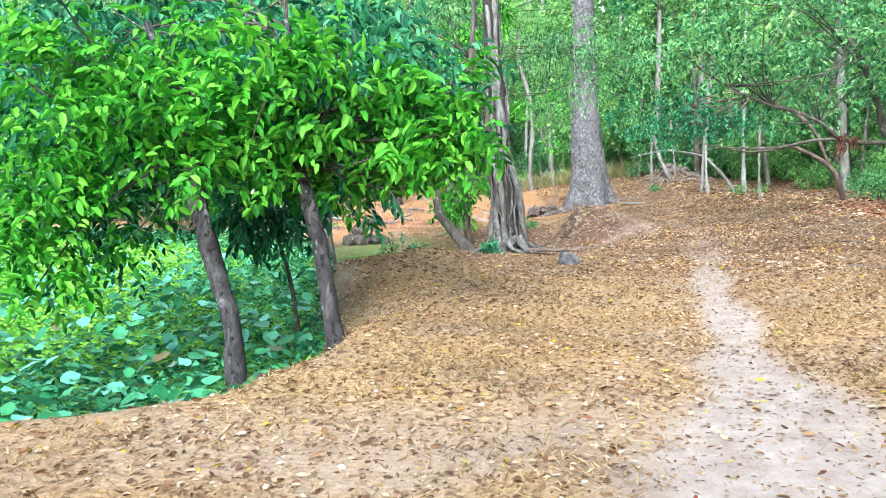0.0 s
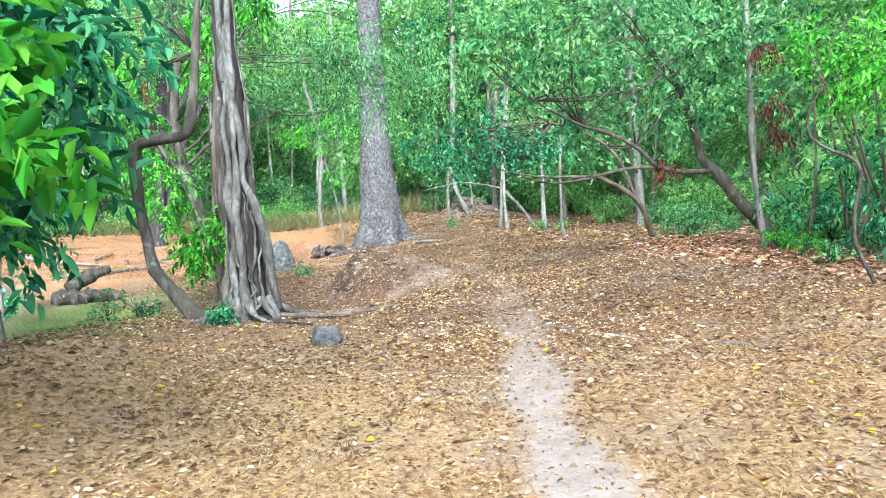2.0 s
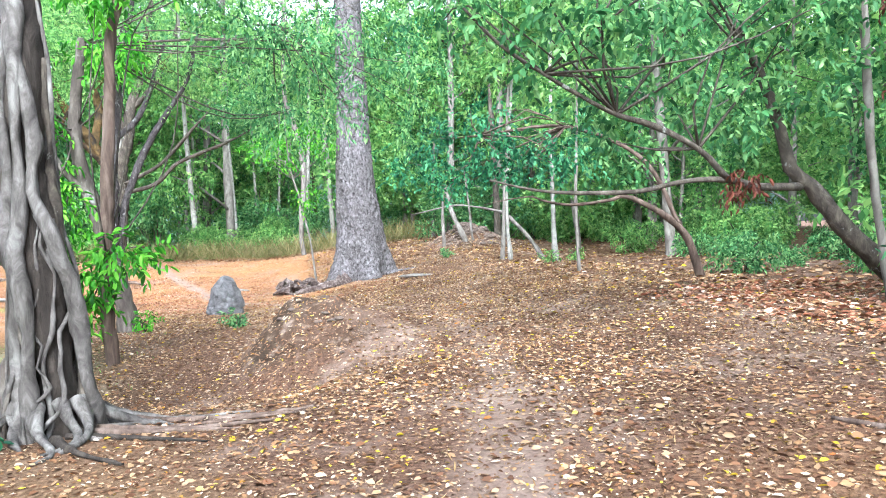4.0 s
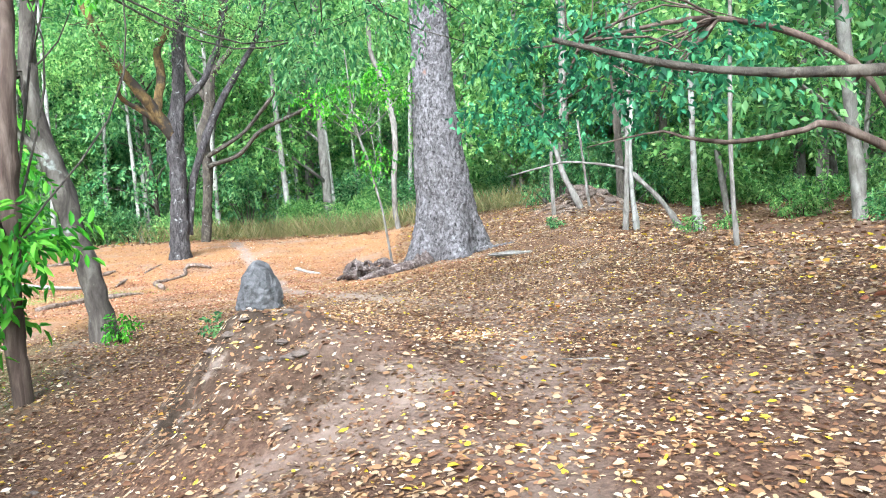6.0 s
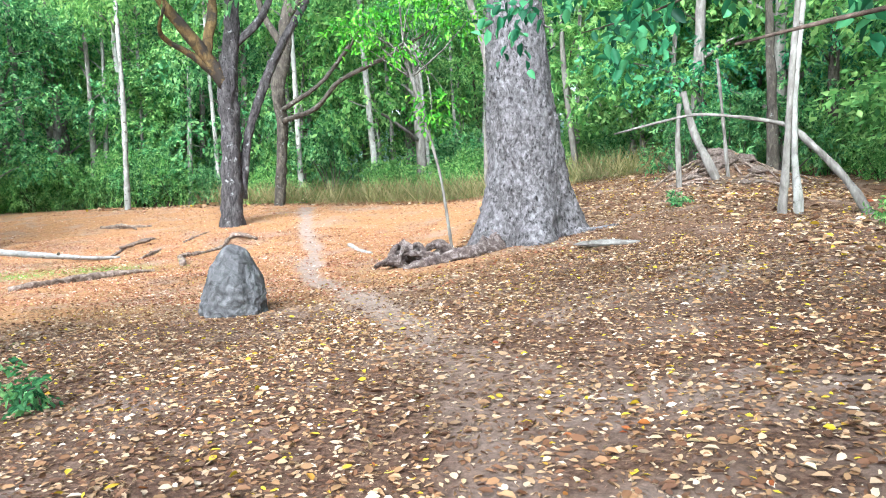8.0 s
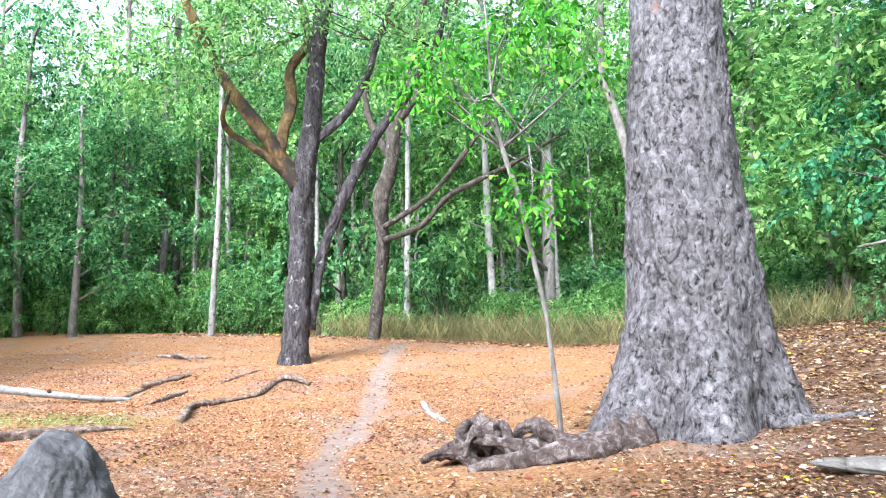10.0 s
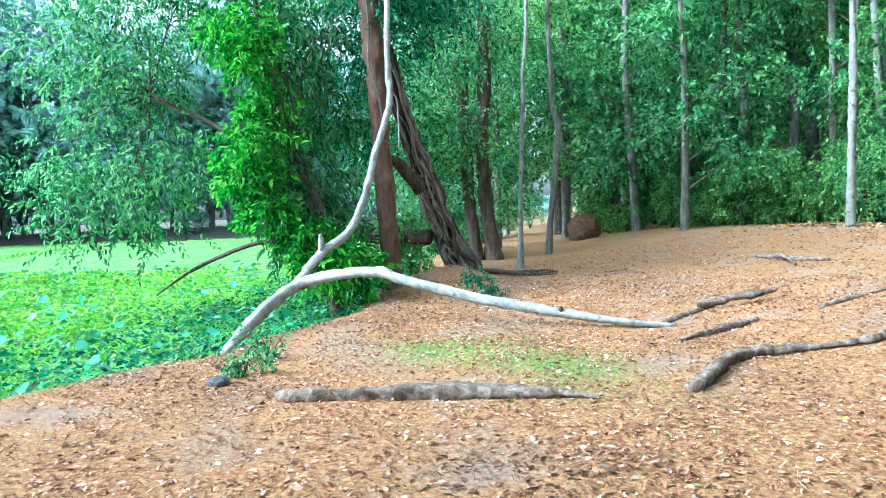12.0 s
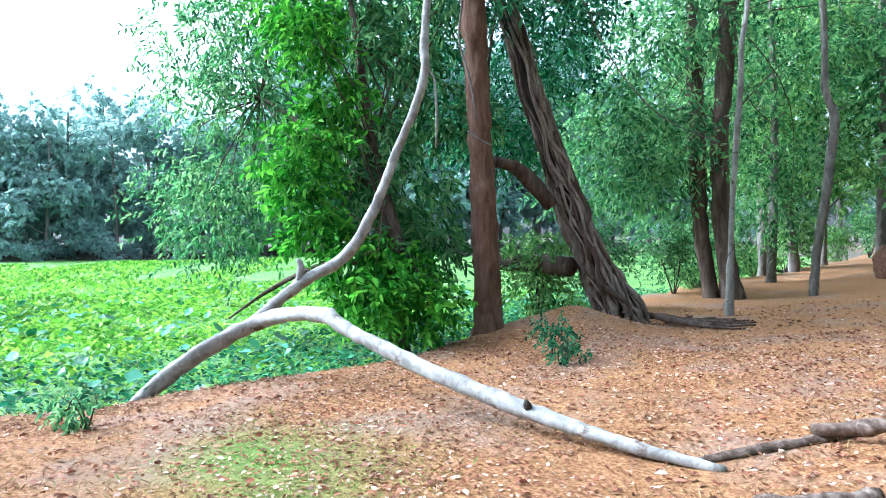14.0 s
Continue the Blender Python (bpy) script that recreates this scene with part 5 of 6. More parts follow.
# ---- leaning roots on the heap ----
for nm, lb, c, b in (("leaning_tree", "bent pale trunk arching over to rest on the heap", [(9.92, 27.53, 0.61, 0.15), (9.57, 27.78, 1.17, 0.13), (9.21, 28.01, 1.64, 0.115), (8.99, 28.23, 1.91, 0.095), (8.76, 28.44, 2.02, 0.07), (8.23, 28.65, 2.14, 0.058), (7.68, 28.85, 2.2, 0.052), (7.1, 29.04, 2.1, 0.045), (6.45, 29.22, 1.96, 0.03)], BARK_PALE),
                     ("dead_tree", "bare pale trunk standing on the earth heap", [(8.05, 32.68, 1.05, 0.11), (8.02, 32.74, 1.85, 0.11), (8.06, 32.81, 2.7, 0.12)], BARK_PALE),
                     ("dead_tree", "slanting bare trunk standing on the earth heap", [(8.85, 32.7, 1.25, 0.2), (8.46, 32.74, 1.83, 0.16), (8.27, 32.78, 2.36, 0.15), (8.15, 32.82, 2.95, 0.12)], BARK_PALE),
                     ("dead_tree", "thin bare trunk standing on the earth heap", [(9.05, 32.72, 1.35, 0.075), (8.94, 32.79, 2.4, 0.07), (8.84, 32.88, 3.6, 0.06)], BARK_PALE),
                     ("dark_tree", "stout dark tree behind the earth heap", [(10.4, 34.5, 0.6, 0.32), (10.4, 34.5, 2.0, 0.26), (10.3, 34.6, 5.0, 0.2), (10.2, 34.6, 9.0, 0.14)], BARK_DARK)):
    tree(nm, lb, [(*p[:3], p[3] * 0.58) for p in c], b, sides=12, seed=9, knob=(5.0, 0.3))
# brushwood on the heap
for k in range(64):
    a, q = rr.uniform(0, 6.28), rr.uniform(0.1, 1.5)
    x, y = 9.1 + q * math.cos(a), 33.7 + q * math.sin(a)
    dx, dy = rr.normal(0, 0.55, 2)
    lying("stick", "thin dry stick on the earth heap", "stick", [(x, y, 0.02), (x + dx * 0.5, y + dy * 0.5, 0.032), (x + dx, y + dy, 0.014)], DEAD_WOOD, seed=100 + k, sides=6, lift=1.5)

# ---- thicket east of the path ----
thicket = thing("thicket_shrub", 9.6, 12.6, hz(9.6, 12.6), "tangled bright green thicket beside the path", "shrub")
part("stalk", tube_mesh("stalk", [tube([(9.7 + 0.3 * math.sin(k * 2.1), 11.2 + 0.32 * k, hz(9.7, 12) - 0.1, 0.03), (9.6 + 0.2 * math.cos(k), 11.3 + 0.3 * k, 1.6, 0.022), (9.2 + 0.4 * math.sin(k), 11.4 + 0.3 * k, 3.4, 0.008)], 6, 0.3, 0.05, k) for k in range(9)]), BARK_ROOT, thicket)
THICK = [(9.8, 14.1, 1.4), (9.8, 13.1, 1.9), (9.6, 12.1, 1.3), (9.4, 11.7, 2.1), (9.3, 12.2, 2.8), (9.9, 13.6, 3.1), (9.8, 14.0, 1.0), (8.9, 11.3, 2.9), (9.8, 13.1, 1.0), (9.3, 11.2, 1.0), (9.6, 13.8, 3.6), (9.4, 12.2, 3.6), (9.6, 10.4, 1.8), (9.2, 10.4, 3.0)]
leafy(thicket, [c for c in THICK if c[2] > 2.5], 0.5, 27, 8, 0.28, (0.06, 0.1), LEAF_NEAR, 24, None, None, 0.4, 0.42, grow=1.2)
# low leaves darker: the thicket's deep shade put into the leaf colour
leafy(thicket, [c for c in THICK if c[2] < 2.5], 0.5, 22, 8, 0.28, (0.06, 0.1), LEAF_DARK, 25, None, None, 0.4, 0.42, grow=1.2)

# ---- clods on the heaps ----
def soil_mat():
    m, n, l, b = mat("dry_clay_soil")
    fine = noise_tex(n, l, 22, 8, 0.7)
    l.new(ramp(n, l, fine, [(0.3, (0.045, 0.03, 0.023)), (0.5, (0.1, 0.072, 0.058)), (0.72, (0.19, 0.15, 0.125))]), b.inputs["Base Color"])
    b.inputs["Roughness"].default_value = 0.95
    bump(n, l, b, fine, 0.9, 0.03)
    return m


SOIL = soil_mat()
for k in range(14):
    a, q = rr.uniform(0, 6.28), abs(rr.normal(0, 0.6))
    sz = rr.uniform(0.02, 0.05)
    lump("earth_clod", "rough lump of dry clay on the low earth heap", "clod", 3.4 + q * math.cos(a), 17.1 + q * math.sin(a), sz * 1.2, sz * 1.1, sz * 0.4, SOIL, 20 + k, 0.45, 0.4)
for k in range(16):
    a, q = rr.uniform(0, 6.28), abs(rr.normal(0, 0.7))
    sz = rr.uniform(0.06, 0.17)
    lump("earth_clod", "rough lump of dry earth on the heap under leaning trunks", "clod", 9.0 + q * math.cos(a), 33.5 + q * math.sin(a), sz * 1.3, sz * 1.2, sz * 0.7, SOIL, 60 + k, 0.35, 0.35)

# ---- pond ----
def sheet(name, xs, ys, fz, keep, material):
    X, Y = np.meshgrid(xs, ys, indexing="ij")
    Z = fz(X, Y)
    a, b = X.shape
    i, j = np.meshgrid(np.arange(a - 1), np.arange(b - 1), indexing="ij")
    q = np.stack([i * b + j, (i + 1) * b + j, (i + 1) * b + j + 1, i * b + j + 1], -1).reshape(-1, 4)
    k = keep(X, Y).ravel()
    q = q[k[q].all(1)]
    used, inv = np.unique(q, return_inverse=True)
    V = np.stack([X, Y, Z], -1).reshape(-1, 3)[used]
    return part(name, smooth_shade(mesh_np(name, V, inv.reshape(-1, 4))), material)


def weed_mat():
    m, n, l, b = mat("floating_weed_mat")
    fine, mid, broad = noise_tex(n, l, 14, 8, 0.75), noise_tex(n, l, 3, 6, 0.65), noise_tex(n, l, 0.25, 3)
    col = ramp(n, l, fine, [(0.3, (0.02, 0.07, 0.015)), (0.5, (0.1, 0.27, 0.03)), (0.72, (0.26, 0.46, 0.06))])
    col = mix(n, l, ramp(n, l, broad, [(0.4, (0, 0, 0)), (0.6, (0.8, 0.8, 0.8))]), col, ramp(n, l, mid, [(0.3, (0.08, 0.26, 0.025)), (0.7, (0.24, 0.46, 0.06))]))
    gaps = noise_tex(n, l, 1.5, 5, 0.7)
    col = mix(n, l, ramp(n, l, gaps, [(0.52, (0, 0, 0)), (0.6, (0.85, 0.85, 0.85))]), col, (0.014, 0.03, 0.012))
    l.new(col, b.inputs["Base Color"])
    b.inputs["Roughness"].default_value = 0.8
    bump(n, l, b, fine, 1.0, 0.08)
    return m


WEED = weed_mat()
tagged(sheet("pond_weed", axis_lines(-14, 0, 0.2, -125, 4), axis_lines(4.5, 36, 0.2, -90, 100), lambda x, y: WATER + 0.16 + 0.06 * wave(x, y, 3.0, 61) + 0.05 * wave(x, y, 0.9, 62),
             lambda x, y: (shore_d(x, y) < -0.05) & (far_r(x, y) < 61.5), WEED), "bright green mat of water weed covering the pond", "pond weed", kind="stuff")


def pond_points(n, r, lo, hi, dmin=0.0):
    """Points on the pond, thick near the bank."""
    out = []
    seg = np.linalg.norm(np.diff(SHORE[2:18], axis=0), axis=1)
    while sum(len(o) for o in out) < n:
        s = r.choice(len(seg), n, p=seg / seg.sum())
        k = r.uniform(0, 1, n)[:, None]
        p = SHORE[2:18][s] * (1 - k) + SHORE[2:18][s + 1] * k
        away = lo + (hi - lo) * r.uniform(0, 1, n) ** 1.6
        t = SHORE[2:18][s + 1] - SHORE[2:18][s]
        nrm = np.stack([-t[:, 1], t[:, 0]], 1) / np.linalg.norm(t, axis=1)[:, None]
        p = p + nrm * away[:, None] + r.normal(0, 0.25, (n, 2))
        ok = shore_d(p[:, 0], p[:, 1]) < -dmin
        out.append(p[ok])
    return np.vstack(out)[:n]


r = np.random.RandomState(91)
p = pond_points(90000, r, -0.25, 16.0)
p = p[~((p[:, 1] > 20) & (shore_d(p[:, 0], p[:, 1]) > -2.6) & (r.uniform(0, 1, len(p)) < 0.75))]
z = np.maximum(height(p[:, 0], p[:, 1]), WATER + 0.12) + r.uniform(0, 0.26, len(p)) * (0.5 + 0.5 * wave(p[:, 0], p[:, 1], 1.4, 71))
a = r.uniform(0, 6.28, len(p))
way = np.stack([np.cos(a), np.sin(a), r.uniform(-0.3, 0.9, len(p))], 1)
dist = np.abs(shore_d(p[:, 0], p[:, 1]))
weeds = part("water_weed", mesh_np("water_weed", *leaf_geo2(np.column_stack([p, z]), way, r.uniform(0.04, 0.085, len(p)) * (1 + dist / 6), 0.55, r)), LAKE_LEAF)
tagged(weeds, "thick low water weed growing along the pond's edge", "water weed", kind="stuff")
p = pond_points(26000, r, 12.0, 62.0)
a = r.uniform(0, 6.28, len(p))
dist = np.abs(shore_d(p[:, 0], p[:, 1]))
way = np.stack([np.cos(a), np.sin(a), r.uniform(0.2, 1.3, len(p))], 1)
tagged(part("water_weed", mesh_np("water_weed", *leaf_geo2(np.column_stack([p, np.full(len(p), WATER + 0.15)]), way, r.uniform(0.14, 0.3, len(p)) * (0.6 + dist / 40), 0.5, r)), LAKE_LEAF), "bright water weed far out on the pond", "water weed", kind="stuff")
p = pond_points(26000, r, -0.45, 3.4)
a = r.uniform(0, 6.28, len(p))
z = np.maximum(height(p[:, 0], p[:, 1]), WATER + 0.12) + r.uniform(0, 0.32, len(p))
tagged(part("bank_herbs", mesh_np("bank_herbs", *leaf_geo2(np.column_stack([p, z]), np.stack([np.cos(a), np.sin(a), r.uniform(-0.4, 0.8, len(p))], 1), r.uniform(0.06, 0.13, len(p)), 0.5, r)), LEAF_DARK), "dark green herbs crowding the pond's edge", "herbs", kind="stuff")
# round lotus leaves held over the weed
p = pond_points(5200, r, 0.35, 14.0, 0.25)
p = p[(p[:, 1] < 16) | (np.arange(len(p)) % 5 == 0)]
rad = r.uniform(0.04, 0.105, len(p))
z = WATER + 0.3 + r.uniform(0, 0.3, len(p))
ang = np.arange(9) * 2 * math.pi / 9
tilt = r.normal(0, 0.35, (len(p), 2))
rim = np.stack([np.cos(ang), np.sin(ang)], 1)[None] * rad[:, None, None] * r.uniform(0.85, 1.1, (len(p), 9, 1))
rz = (rim * tilt[:, None]).sum(-1) + rad[:, None] * 0.22 + r.normal(0, 0.012, (len(p), 9))
V = np.concatenate([np.concatenate([p[:, None] + rim, (z[:, None] + rz)[..., None]], -1), np.concatenate([p, z[:, None]], -1)[:, None]], 1).reshape(-1, 3)
o = np.arange(len(p))[:, None, None] * 10
k = np.arange(9)
F = (o + np.stack([k, (k + 1) % 9, np.full(9, 9)], 1)[None]).reshape(-1, 3)
tagged(part("lotus_leaf", smooth_shade(mesh_np("lotus_leaf", V, F)), LILY), "round blue-green lotus leaves standing over the weed", "lotus leaves", kind="stuff")

# ---- fallen leaves and grasses ----
def ground_z(x, y):
    """Height on the ground's own mesh, so that litter lies on it."""
    i = np.clip(np.searchsorted(gx, x) - 1, 0, nx - 2)
    j = np.clip(np.searchsorted(gy, y) - 1, 0, ny - 2)
    u, v = (x - gx[i]) / (gx[i + 1] - gx[i]), (y - gy[j]) / (gy[j + 1] - gy[j])
    return GZ[i, j] * (1 - u) * (1 - v) + GZ[i + 1, j] * u * (1 - v) + GZ[i, j + 1] * (1 - u) * v + GZ[i + 1, j + 1] * u * v


def litter(name, n, x0, x1, y0, y1, size, keep, r, material, label, width=0.55, curl=0.1, stand=0.12):
    x, y = r.uniform(x0, x1, n), r.uniform(y0, y1, n)
    k = (r.uniform(0, 1, n) < keep(x, y)) & (shore_d(x, y) > 0.0)
    x, y = x[k], y[k]
    a = r.uniform(0, 6.28, len(x))
    way = np.stack([np.cos(a), np.sin(a), r.normal(0, stand, len(x))], 1)
    s = r.uniform(size[0], size[1], len(x)) * r.uniform(0.7, 1.3, len(x))
    base = np.column_stack([x, y, ground_z(x, y) + 0.006 + r.uniform(0, 0.012, len(x))])
    V, F = leaf_geo(base, way, s, width, r, r.uniform(-0.1, 0.3, (len(x), 1)), curl)
    V[:, 2] = np.maximum(V[:, 2], ground_z(V[:, 0], V[:, 1]) + 0.003)
    return tagged(part(name, mesh_np(name, V, F), material), label, "fallen leaves", kind="stuff")


def lit_density(x, y):
    d, _ = along(x, y, TRACK)
    s = straw(x, y)
    return (1 - 0.8 * bare(x, y)) * (1 - 0.72 * s) * (1 - 0.5 * sm(heap(x, y), 0.1, 0.3) * (1 - sm(x, 3.1, 3.8))) * (1 - 0.85 * hill(x, y, 9.1, 33.7, 1, 1.5, 1.5)) * (0.68 + 0.32 * np.clip(wave(x, y, 1.7, 81), -1, 1)) * (1 - 0.6 * sm(d, 4, 9))


r = np.random.RandomState(95)
litter("fallen_leaves", 190000, -1.5, 10.5, 0.5, 31, (0.028, 0.06), lit_density, r, DRY_LEAF, "dry brown and yellow leaves strewn over the ground")
litter("fallen_leaves", 50000, -14, 6, 25, 44, (0.03, 0.065), lambda x, y: 0.5 + 0 * x, r, TAN_LEAF, "scattered dry leaves on the orange clearing", stand=0.05)
litter("fallen_leaves", 16000, 8, 18, 8, 44, (0.08, 0.14), lambda x, y: 0.7 + 0 * x, r, DRY_LEAF, "deep brown leaf litter under the wood's edge")
litter("fallen_leaves", 30000, 3.5, 11, 30, 43, (0.05, 0.09), lambda x, y: 0.75 * (1 - 0.9 * hill(x, y, 9.1, 33.7, 1, 1.4, 1.4)), r, DRY_LEAF, "brown leaf litter under the massive tree and round the heap")
litter("fallen_leaves", 90000, -10, 2.5, 25.5, 35, (0.016, 0.045), lambda x, y: 0.9 * (1 - bare(x, y)) * (0.6 + 0.4 * np.clip(wave(x, y, 2.2, 83), -1, 1)), r, TAN_LEAF, "small crumbled red-brown leaves covering the clearing", stand=0.2)
litter("fallen_leaves", 9000, 7.6, 11, 8.5, 18, (0.05, 0.1), lambda x, y: 0.9 * sm(x, 7.6, 8.8), r, TAN_LEAF, "pale pinkish dead leaves at the thicket's foot", stand=0.2)
litter("leaf_drift", 9000, -12, 8, 40, 46, (0.08, 0.16), lambda x, y: np.exp(-((y - (42.2 - 0.42 * np.clip(x + 2, 0, 8))) / 0.7) ** 2), r, DRY_LEAF, "drift of red-brown leaves along the clearing's far edge", stand=0.4)


def blades(name, n, x0, x1, y0, y1, size, keep, r, material, label, width=0.07, lean=0.8, category="grass"):
    x, y = r.uniform(x0, x1, n), r.uniform(y0, y1, n)
    k = (r.uniform(0, 1, n) < keep(x, y)) & (shore_d(x, y) > -0.1)
    x, y = x[k], y[k]
    a = r.uniform(0, 6.28, len(x))
    way = np.stack([np.cos(a) * lean, np.sin(a) * lean, r.uniform(0.3, 1.0, len(x))], 1)
    s = r.uniform(size[0], size[1], len(x))
    V, F = leaf_geo2(np.column_stack([x, y, ground_z(x, y) - 0.004]), way, s, width, r)
    return tagged(part(name, mesh_np(name, V, F), material), label, category, kind="stuff")


n = 170000
fx2, fy2 = r.uniform(-0.8, 8.5, n), r.uniform(1.5, 27, n)
keep = (r.uniform(0, 1, n) < (1 - 0.6 * bare(fx2, fy2)) * (1 - 0.7 * sm(along(fx2, fy2, TRACK)[0], 2, 5))) & (shore_d(fx2, fy2) > 0.1)
fx2, fy2 = fx2[keep], fy2[keep]
ang = r.uniform(0, 6.28, len(fx2))
V, F = leaf_geo2(np.column_stack([fx2, fy2, ground_z(fx2, fy2) + 0.004]), np.stack([np.cos(ang), np.sin(ang), r.normal(0.03, 0.1, len(fx2))], 1), r.uniform(0.015, 0.045, len(fx2)), 0.45, r)
V[:, 2] = np.maximum(V[:, 2], ground_z(V[:, 0], V[:, 1]) + 0.002)
tagged(part("leaf_fragments", mesh_np("leaf_fragments", V, F), DRY_LEAF), "crumbled bits of dry leaves on the ground", "leaf litter", kind="stuff")
tuft = lambda x, y: np.clip(0.5 + 0.9 * wave(x, y, 4.0, 85), 0.05, 1)
blades("dry_grass", 110000, -9, 6.5, 22, 42, (0.03, 0.085), lambda x, y: straw(x, y) * (1 - bare(x, y)) * tuft(x, y) * (1 - sm(y, 30, 42) * 0.6), r, DRY_GRASS, "short dry orange grass of the clearing", 0.12, 1.2)
blades("dry_grass", 100000, -1.2, 8, 3, 13, (0.03, 0.09), lambda x, y: straw(x, y) * (1 - bare(x, y)) * tuft(x, y), r, DRY_GRASS, "short dry yellow grass on the slope beside the path", 0.12, 1.2)
blades("green_grass", 42000, -7, 1.5, 13, 31.5, (0.03, 0.08), lambda x, y: lawn(x, y), r, GREEN_GRASS, "patch of short green grass", 0.12, 0.9)
blades("tall_grass", 34000, -16, 9, 38, 47, (0.5, 1.3), lambda x, y: np.exp(-((y - (43.7 - 0.42 * np.clip(x + 2, 0, 8))) / 1.0) ** 2) * sm(x, -9, -4), r, TALL_GRASS, "tall straw-coloured grass along the wood's edge", 0.025, 0.45)

# ---- woods around ----
def wood_tree(seed, high, girth, spread, material, bark, leaves, lean=0.3, leaf=(0.14, 0.26), low=0.14):
    """A woodland tree at the origin, to be copied."""
    r = np.random.RandomState(seed)
    t = thing("woodland_tree", 0, 0, 0, "tall woodland tree with a ragged green crown", "tree", "trees of the surrounding wood")
    top = np.array([r.uniform(-lean, lean) * 2, r.uniform(-lean, lean) * 2, high * 0.85])
    mid = top * 0.5 + [r.uniform(-lean, lean), r.uniform(-lean, lean), 0]
    part("trunk", tube_mesh("trunk", [tube([(0, 0, -0.3, girth * 1.25), (0, 0, 0.4, girth), (*mid, girth * 0.75), (*top, girth * 0.3)], 9, 0.8, 0.05, seed)]), bark, t)
    geos, blobs = [], []
    for k in range(9):
        f = low + (0.94 - low) * k / 8
        o = mid * (1 - abs(2 * f - 1)) + top * f * f
        p = np.array([o[0] * f, o[1] * f, top[2] * f])
        a = r.uniform(0, 6.28)
        e = p + np.array([math.cos(a), math.sin(a), 0.45]) * spread * r.uniform(0.5, 1.0) * (1.15 - 0.5 * f)
        geos.append(tube([(*p, girth * 0.35), (*((p + e) / 2 + [0, 0, 0.2]), girth * 0.22), (*e, girth * 0.08)], 5, 0.6, 0.05, k))
        s = spread * r.uniform(0.4, 0.62)
        blobs.append((*e, s, s, s * 0.7, leaves // 90))
    if leaf[0] < 0.5:
        for limb in geos:
            part("limb", tube_mesh("limb", [limb]), bark, t)
    else:
        tagged(part("branching", tube_mesh("branching", geos), bark, t), kind="stuff")
    crown(t, material, sprays(blobs, 10, 0.6, leaf, r, 0.5, 0.55, 0.25, False))
    return t


def bush(seed, high, spread, material, leaves, size=(0.08, 0.16)):
    r = np.random.RandomState(seed)
    t = thing("shrub", 0, 0, 0, "dense green undergrowth shrub at the edge of the wood", "shrub", "undergrowth shrubs")
    geos, blobs = [], []
    for k in range(7):
        a = r.uniform(0, 6.28)
        e = np.array([math.cos(a) * spread * r.uniform(0.1, 0.6), math.sin(a) * spread * r.uniform(0.1, 0.6), high * r.uniform(0.25, 0.8)])
        geos.append(tube([(0, 0, -0.1, 0.03), (*(e * 0.5 + r.normal(0, 0.08, 3)), 0.02), (*e, 0.008)], 5, 0.4, 0.03, k))
        blobs.append((*e, spread * 0.42, spread * 0.42, high * 0.26, leaves // 70))
    tagged(part("stalk", tube_mesh("stalk", geos), BARK_DARK, t), kind="stuff")
    crown(t, material, sprays(blobs, 10, 0.3, size, r, 0.45, 0.45, 0.2, False))
    return t


def plant(proto, x, y, s=1.0, turn=0.0, z=None, tall=1.0):
    ob = copy_thing(proto, Matrix.Translation((x, y, hz(x, y) - 0.05 if z is None else z)) @ Matrix.Rotation(turn, 4, "Z"))
    ob.scale = (s, s, s * tall)
    return ob


woods = [wood_tree(101, 13, 0.16, 2.6, LEAF_MID, BARK_PALE, 5400), wood_tree(102, 16, 0.2, 3.0, LEAF_LIGHT, BARK_PALE, 5400), wood_tree(103, 10, 0.12, 2.4, LEAF_MID, BARK_DARK, 4800),
         wood_tree(104, 14, 0.22, 3.2, LEAF_DARK, BARK_DARK, 5400), wood_tree(105, 9, 0.09, 2.0, LEAF_LIGHT, BARK_PALE, 4400)]
poles = wood_tree(110, 16, 0.12, 1.9, LEAF_LIGHT, BARK_WHITE, 2400, low=0.5)
tall_wood = [wood_tree(108, 13, 0.2, 3.2, LEAF_LIGHT, BARK_DARK, 5600, low=0.24), wood_tree(109, 12, 0.16, 3.0, LEAF_LIGHT, BARK_PALE, 5600, low=0.22)]
bushes = [bush(201, 2.2, 1.6, LEAF_LIGHT, 2600, (0.1, 0.19)), bush(202, 1.6, 1.4, LEAF_LIGHT, 2400, (0.1, 0.18)), bush(203, 3.0, 1.7, LEAF_MID, 2800, (0.1, 0.19)), bush(204, 1.0, 1.0, LEAF_MID, 1600, (0.08, 0.15))]
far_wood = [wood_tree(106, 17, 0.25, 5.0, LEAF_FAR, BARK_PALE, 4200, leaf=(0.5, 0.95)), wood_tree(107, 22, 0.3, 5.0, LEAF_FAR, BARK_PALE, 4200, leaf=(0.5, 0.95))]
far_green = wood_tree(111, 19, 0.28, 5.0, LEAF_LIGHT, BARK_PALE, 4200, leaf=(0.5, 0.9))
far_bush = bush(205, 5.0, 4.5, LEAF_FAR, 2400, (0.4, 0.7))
rw = random.Random(77)


def scatter(protos, n, where, size, gap, placed):
    done, tries = 0, 0
    while done < n and tries < n * 40:
        tries += 1
        x, y = where()
        if all((x - a) ** 2 + (y - b) ** 2 > gap * gap for a, b in placed):
            placed.append((x, y))
            plant(rw.choice(protos), x, y, rw.uniform(*size), rw.uniform(0, 6.28), tall=rw.uniform(0.85, 1.2))
            done += 1


def edge_y(x):
    """Where the clearing ends, north."""
    return 43.5 + 0.1 * min(0, x + 8) * -1 - 0.45 * max(0, min(x + 2, 8))


spots = []
